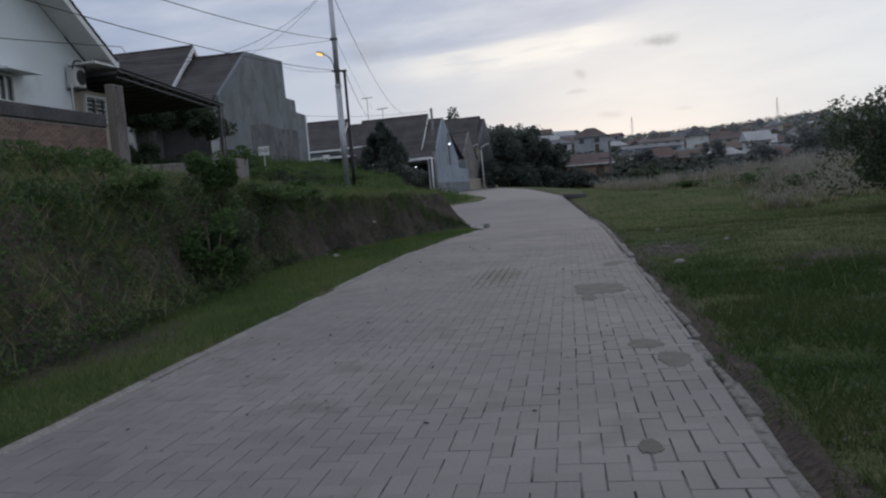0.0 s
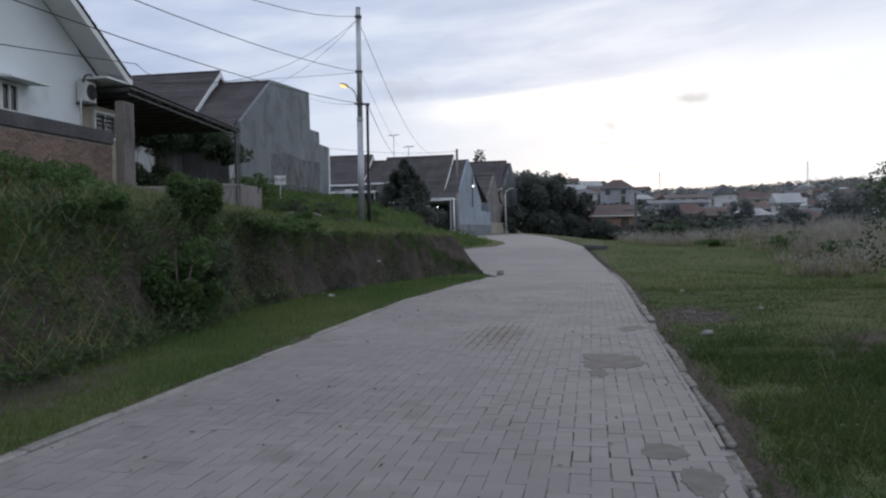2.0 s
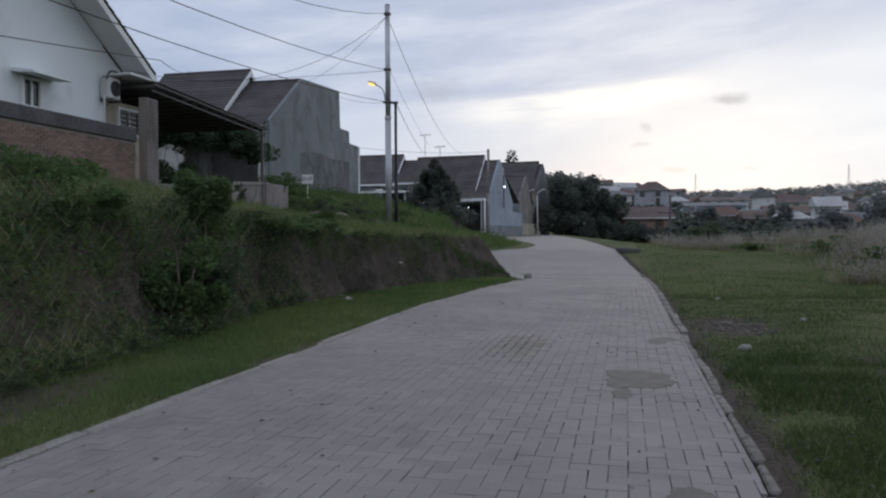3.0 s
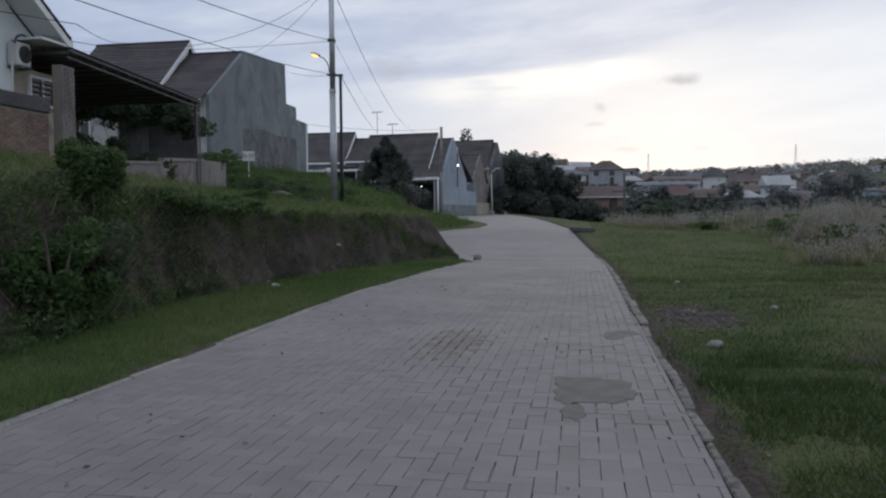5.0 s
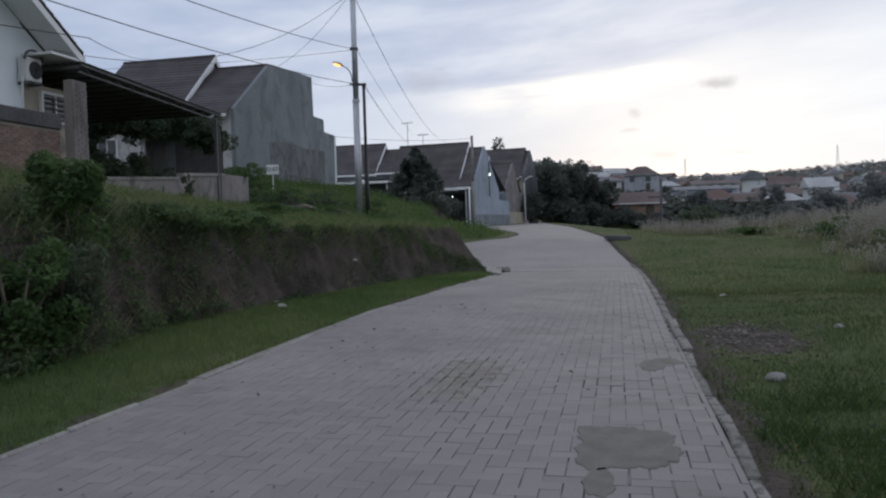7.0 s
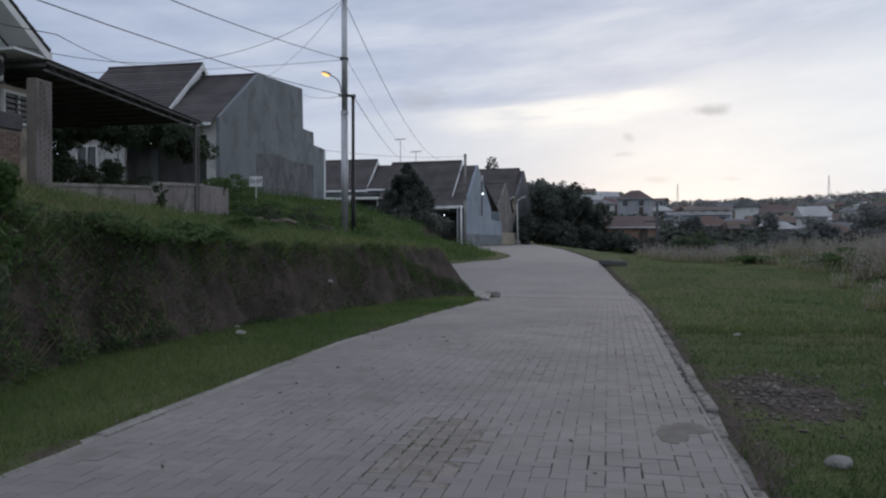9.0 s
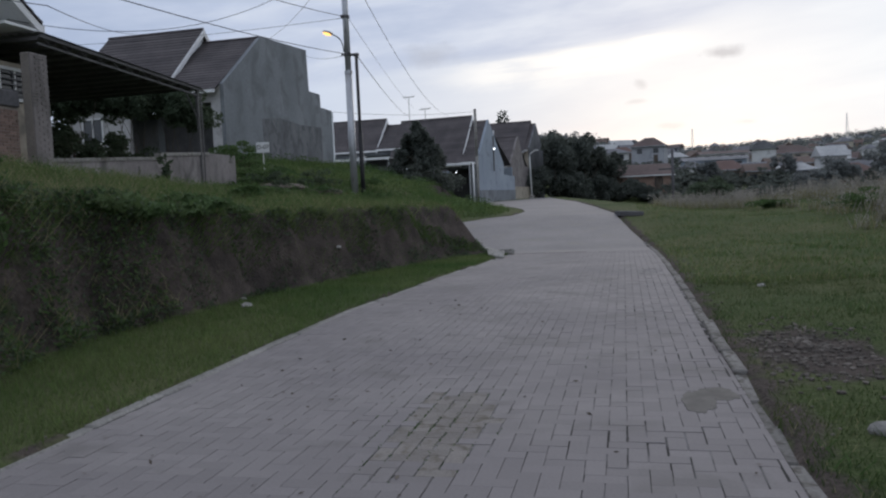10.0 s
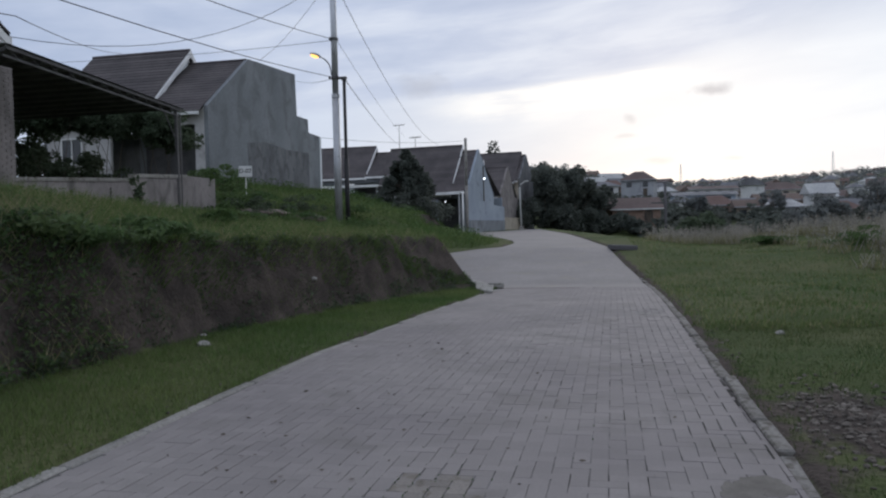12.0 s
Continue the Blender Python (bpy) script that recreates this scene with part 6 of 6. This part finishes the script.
stone(1.33, 6.3, 0.085, KERB, "pale loose stone in the field grass")
for x, y, r in ((2.4, 8.8, 0.06), (-4.9, 11.4, 0.09), (-5.0, 15.2, 0.07), (-5.35, 12.2, 0.06), (1.75, 12.6, 0.06)):
    stone(x, y, r, KERB, "pale stone lying in earth and grass")
slab = part("concrete_slab", boxed(-0.35, -0.5, -0.05, 0.5, 0.5, 0.13, 0.02), CAP)
slab.matrix_world = pose(0.15, 31.2, float(road_z(31.2)) + 0.02, 0, 3, 12)
tagged(slab, "dark broken concrete drain slab at the road edge", "slab")


def broken_slab(x, y, w, d, turn, tilt):
    bm = boxed(-w, -d, -0.05, w, d, 0.05, 0.015)
    for v in bm.verts:
        v.co += 0.04 * noise.noise_vector(v.co * 5 + Vector((x, y, 0)))
    ob = part("broken_slab", bm, KERB)
    ob.matrix_world = pose(x, y, max(float(land(x, y)), float(road_z(y))) + 0.03, tilt, 3, turn)
    tagged(ob, "broken concrete slab lying at the foot of the bank", "slab", "broken slabs")


for x, y, w, d, turn, tilt in ((-3.05, 20.6, 0.16, 0.5, 12, 4), (-3.0, 21.6, 0.2, 0.45, 25, -5), (-3.5, 22.4, 0.22, 0.4, 40, 6), (-2.85, 20.0, 0.12, 0.3, 5, 8), (-4.3, 23.4, 0.2, 0.35, 50, -4)):
    broken_slab(x, y, w, d, turn, tilt)


# ---- paving blocks ----
def paving():
    a = 0.101
    xs0, ys0 = -3.6, -5.6
    single, V, Fc, SV, SF = [], [], [], [], []
    me = {}
    def block(x0, x1, ly, wide=1.0):
        g0, g1, b, c = 0.0034 * wide, 0.0003 + 0.0022 * (wide - 1), 0.0012 * wide, 0.0003 * wide
        x0, x1, y0, y1 = x0 + g0, x1 - g0, g1, ly - g1
        v = [(x0, y0, -0.03), (x1, y0, -0.03), (x1, y1, -0.03), (x0, y1, -0.03), (x0, y0, -b), (x1, y0, -b), (x1, y1, -b), (x0, y1, -b), (x0 + b, y0 + c, 0), (x1 - b, y0 + c, 0), (x1 - b, y1 - c, 0), (x0 + b, y1 - c, 0)]
        f = [(8, 9, 10, 11)] + [(i, (i + 1) % 4, 4 + (i + 1) % 4, 4 + i) for i in range(4)] + [(4 + i, 4 + (i + 1) % 4, 8 + (i + 1) % 4, 8 + i) for i in range(4)]
        return v, f
    shapes = {}
    for g in (0, 1, 2):
        shapes["h", g], shapes["v", g] = block(0, 2 * a, a, (0.55, 1.2, 2.1)[g]), block(0, a, 2 * a, (0.55, 1.2, 2.1)[g])
    for k, (v, f) in shapes.items():
        m = bpy.data.meshes.new("paver"); m.from_pydata(v, [], f); m.shade_flat(); m.materials.append(PAVER); me[k] = m
    for j in range(int((21.6 - ys0) / a)):
        for i in range(int(4.7 / a)):
            q = (i - j) % 4
            if q not in (0, 3):
                continue
            kind = "h" if q == 0 else "v"
            open_ = 0.8 * float(ripples(xs0 + i * a, ys0 + j * a, 1.5, 8, 21)) + 0.30 * (xs0 + i * a + 0.7) + random.gauss(0, 0.22)
            kind = (kind, 2 if open_ > 0.75 else 1 if open_ > 0.2 else 0)   # joints wash open in places, more so on the field side
            lx, ly = (2 * a, a) if q == 0 else (a, 2 * a)
            x, y = xs0 + i * a, ys0 + j * a
            cx, cy = x + lx / 2, y + ly / 2
            lo, hi = float(np.interp(cy, LEFT_Y, LEFT_X)) - x, float(np.interp(cy, RIGHT_Y, RIGHT_X)) - x
            if hi < 0.035 or lo > lx - 0.035:
                continue
            cut = lo > 0 or hi < lx
            z = float(road_z(cy)) + max(-0.0018, min(0.003, random.gauss(0.0004 * kind[1], 0.0006 + 0.0004 * kind[1]))) + 0.004 * float(ripples(cx, cy, 2.2))
            spot = ((cx + 1.02) / 0.35) ** 2 + ((cy - 6.35) / 0.95) ** 2 < 1
            kind = (kind[0], 2) if spot and random.random() < 0.5 else kind
            tx, ty, tz = random.gauss(0, 0.0016), random.gauss(0, 0.0016), random.gauss(0, 0.004)
            worn = ((cx + 1.02) / 0.30) ** 2 + ((cy - 6.35) / 0.85) ** 2 + 0.8 * random.random() < 1.25
            if 3.95 < cy < 5.45 and len(single) < 300 and not cut:
                ob = bpy.data.objects.new("paver", me[kind]); scene.collection.objects.link(ob)
                ob.parent = road
                ob.matrix_local = Matrix.Translation((x, y, z)) @ Euler((tx, ty, tz)).to_matrix().to_4x4()
                single.append(ob)
                continue
            v, f = block(max(0, lo), min(lx, hi), ly) if cut else shapes[kind]
            PV, PF = (SV, SF) if worn else (V, Fc)
            n = len(PV)
            for p in v:
                PV.append((x + p[0] - tz * p[1], y + p[1] + tz * p[0], z + p[2] + tx * (p[1]) + ty * (p[0])))
            PF += [[n + k for k in t] for t in f]
    tagged(soup("stained_pavers", SV, SF, PAVER_STAINED, road), kind="stuff")
    tagged(soup("pavers", V, Fc, PAVER_MANY, road), kind="stuff")


paving()


seam = boxed(-2.7, 21.42, -0.2, -0.9, 21.50, 0.004)
tagged(part("paving_seam", seam, SOIL), "dark earth-filled seam across the paving", "seam", kind="structure").location = (0, 0, float(road_z(21.45)))


# ---- litter on the paving ----
def litter():
    n = 150
    x = np.concatenate([RNG.uniform(-3.1, -1.4, n), RNG.uniform(-1.4, 0.7, 40)])
    y = np.concatenate([RNG.uniform(-0.5, 12, n), RNG.uniform(-0.5, 12, 40)])
    p = np.stack([x, y, road_z(y) + 0.009], 1)
    v, f = leaves_at(p, 0.018, 0.95)
    tagged(soup("fallen_leaves", v, f, BARK), "small dry leaves and twigs on the paving", "litter", kind="stuff")
    m = 1200
    x = np.concatenate([RNG.normal(-1.1, 0.2, m // 2), RNG.uniform(-3.25, 0.78, m // 2)])
    y = np.concatenate([RNG.normal(6.3, 0.5, m // 2), RNG.uniform(-1, 16, m // 2)])
    k = ripples(x, y, 0.9, 8, 3) > np.where(np.arange(m) < m // 2, -0.5, 0.3)
    a = 0.101
    x = np.round((x + 3.6) / a) * a - 3.6 + RNG.normal(size=m) * 0.006
    p = np.stack([x, y, road_z(y) - 0.004], 1)[k]
    v, f = tri_blades(p, RNG.uniform(0.006, 0.016, len(p)), 0.012, 0.9)
    tagged(soup("joint_moss", v, f, LEAF), "moss and grass growing in the paving joints", "moss", kind="stuff")


litter()
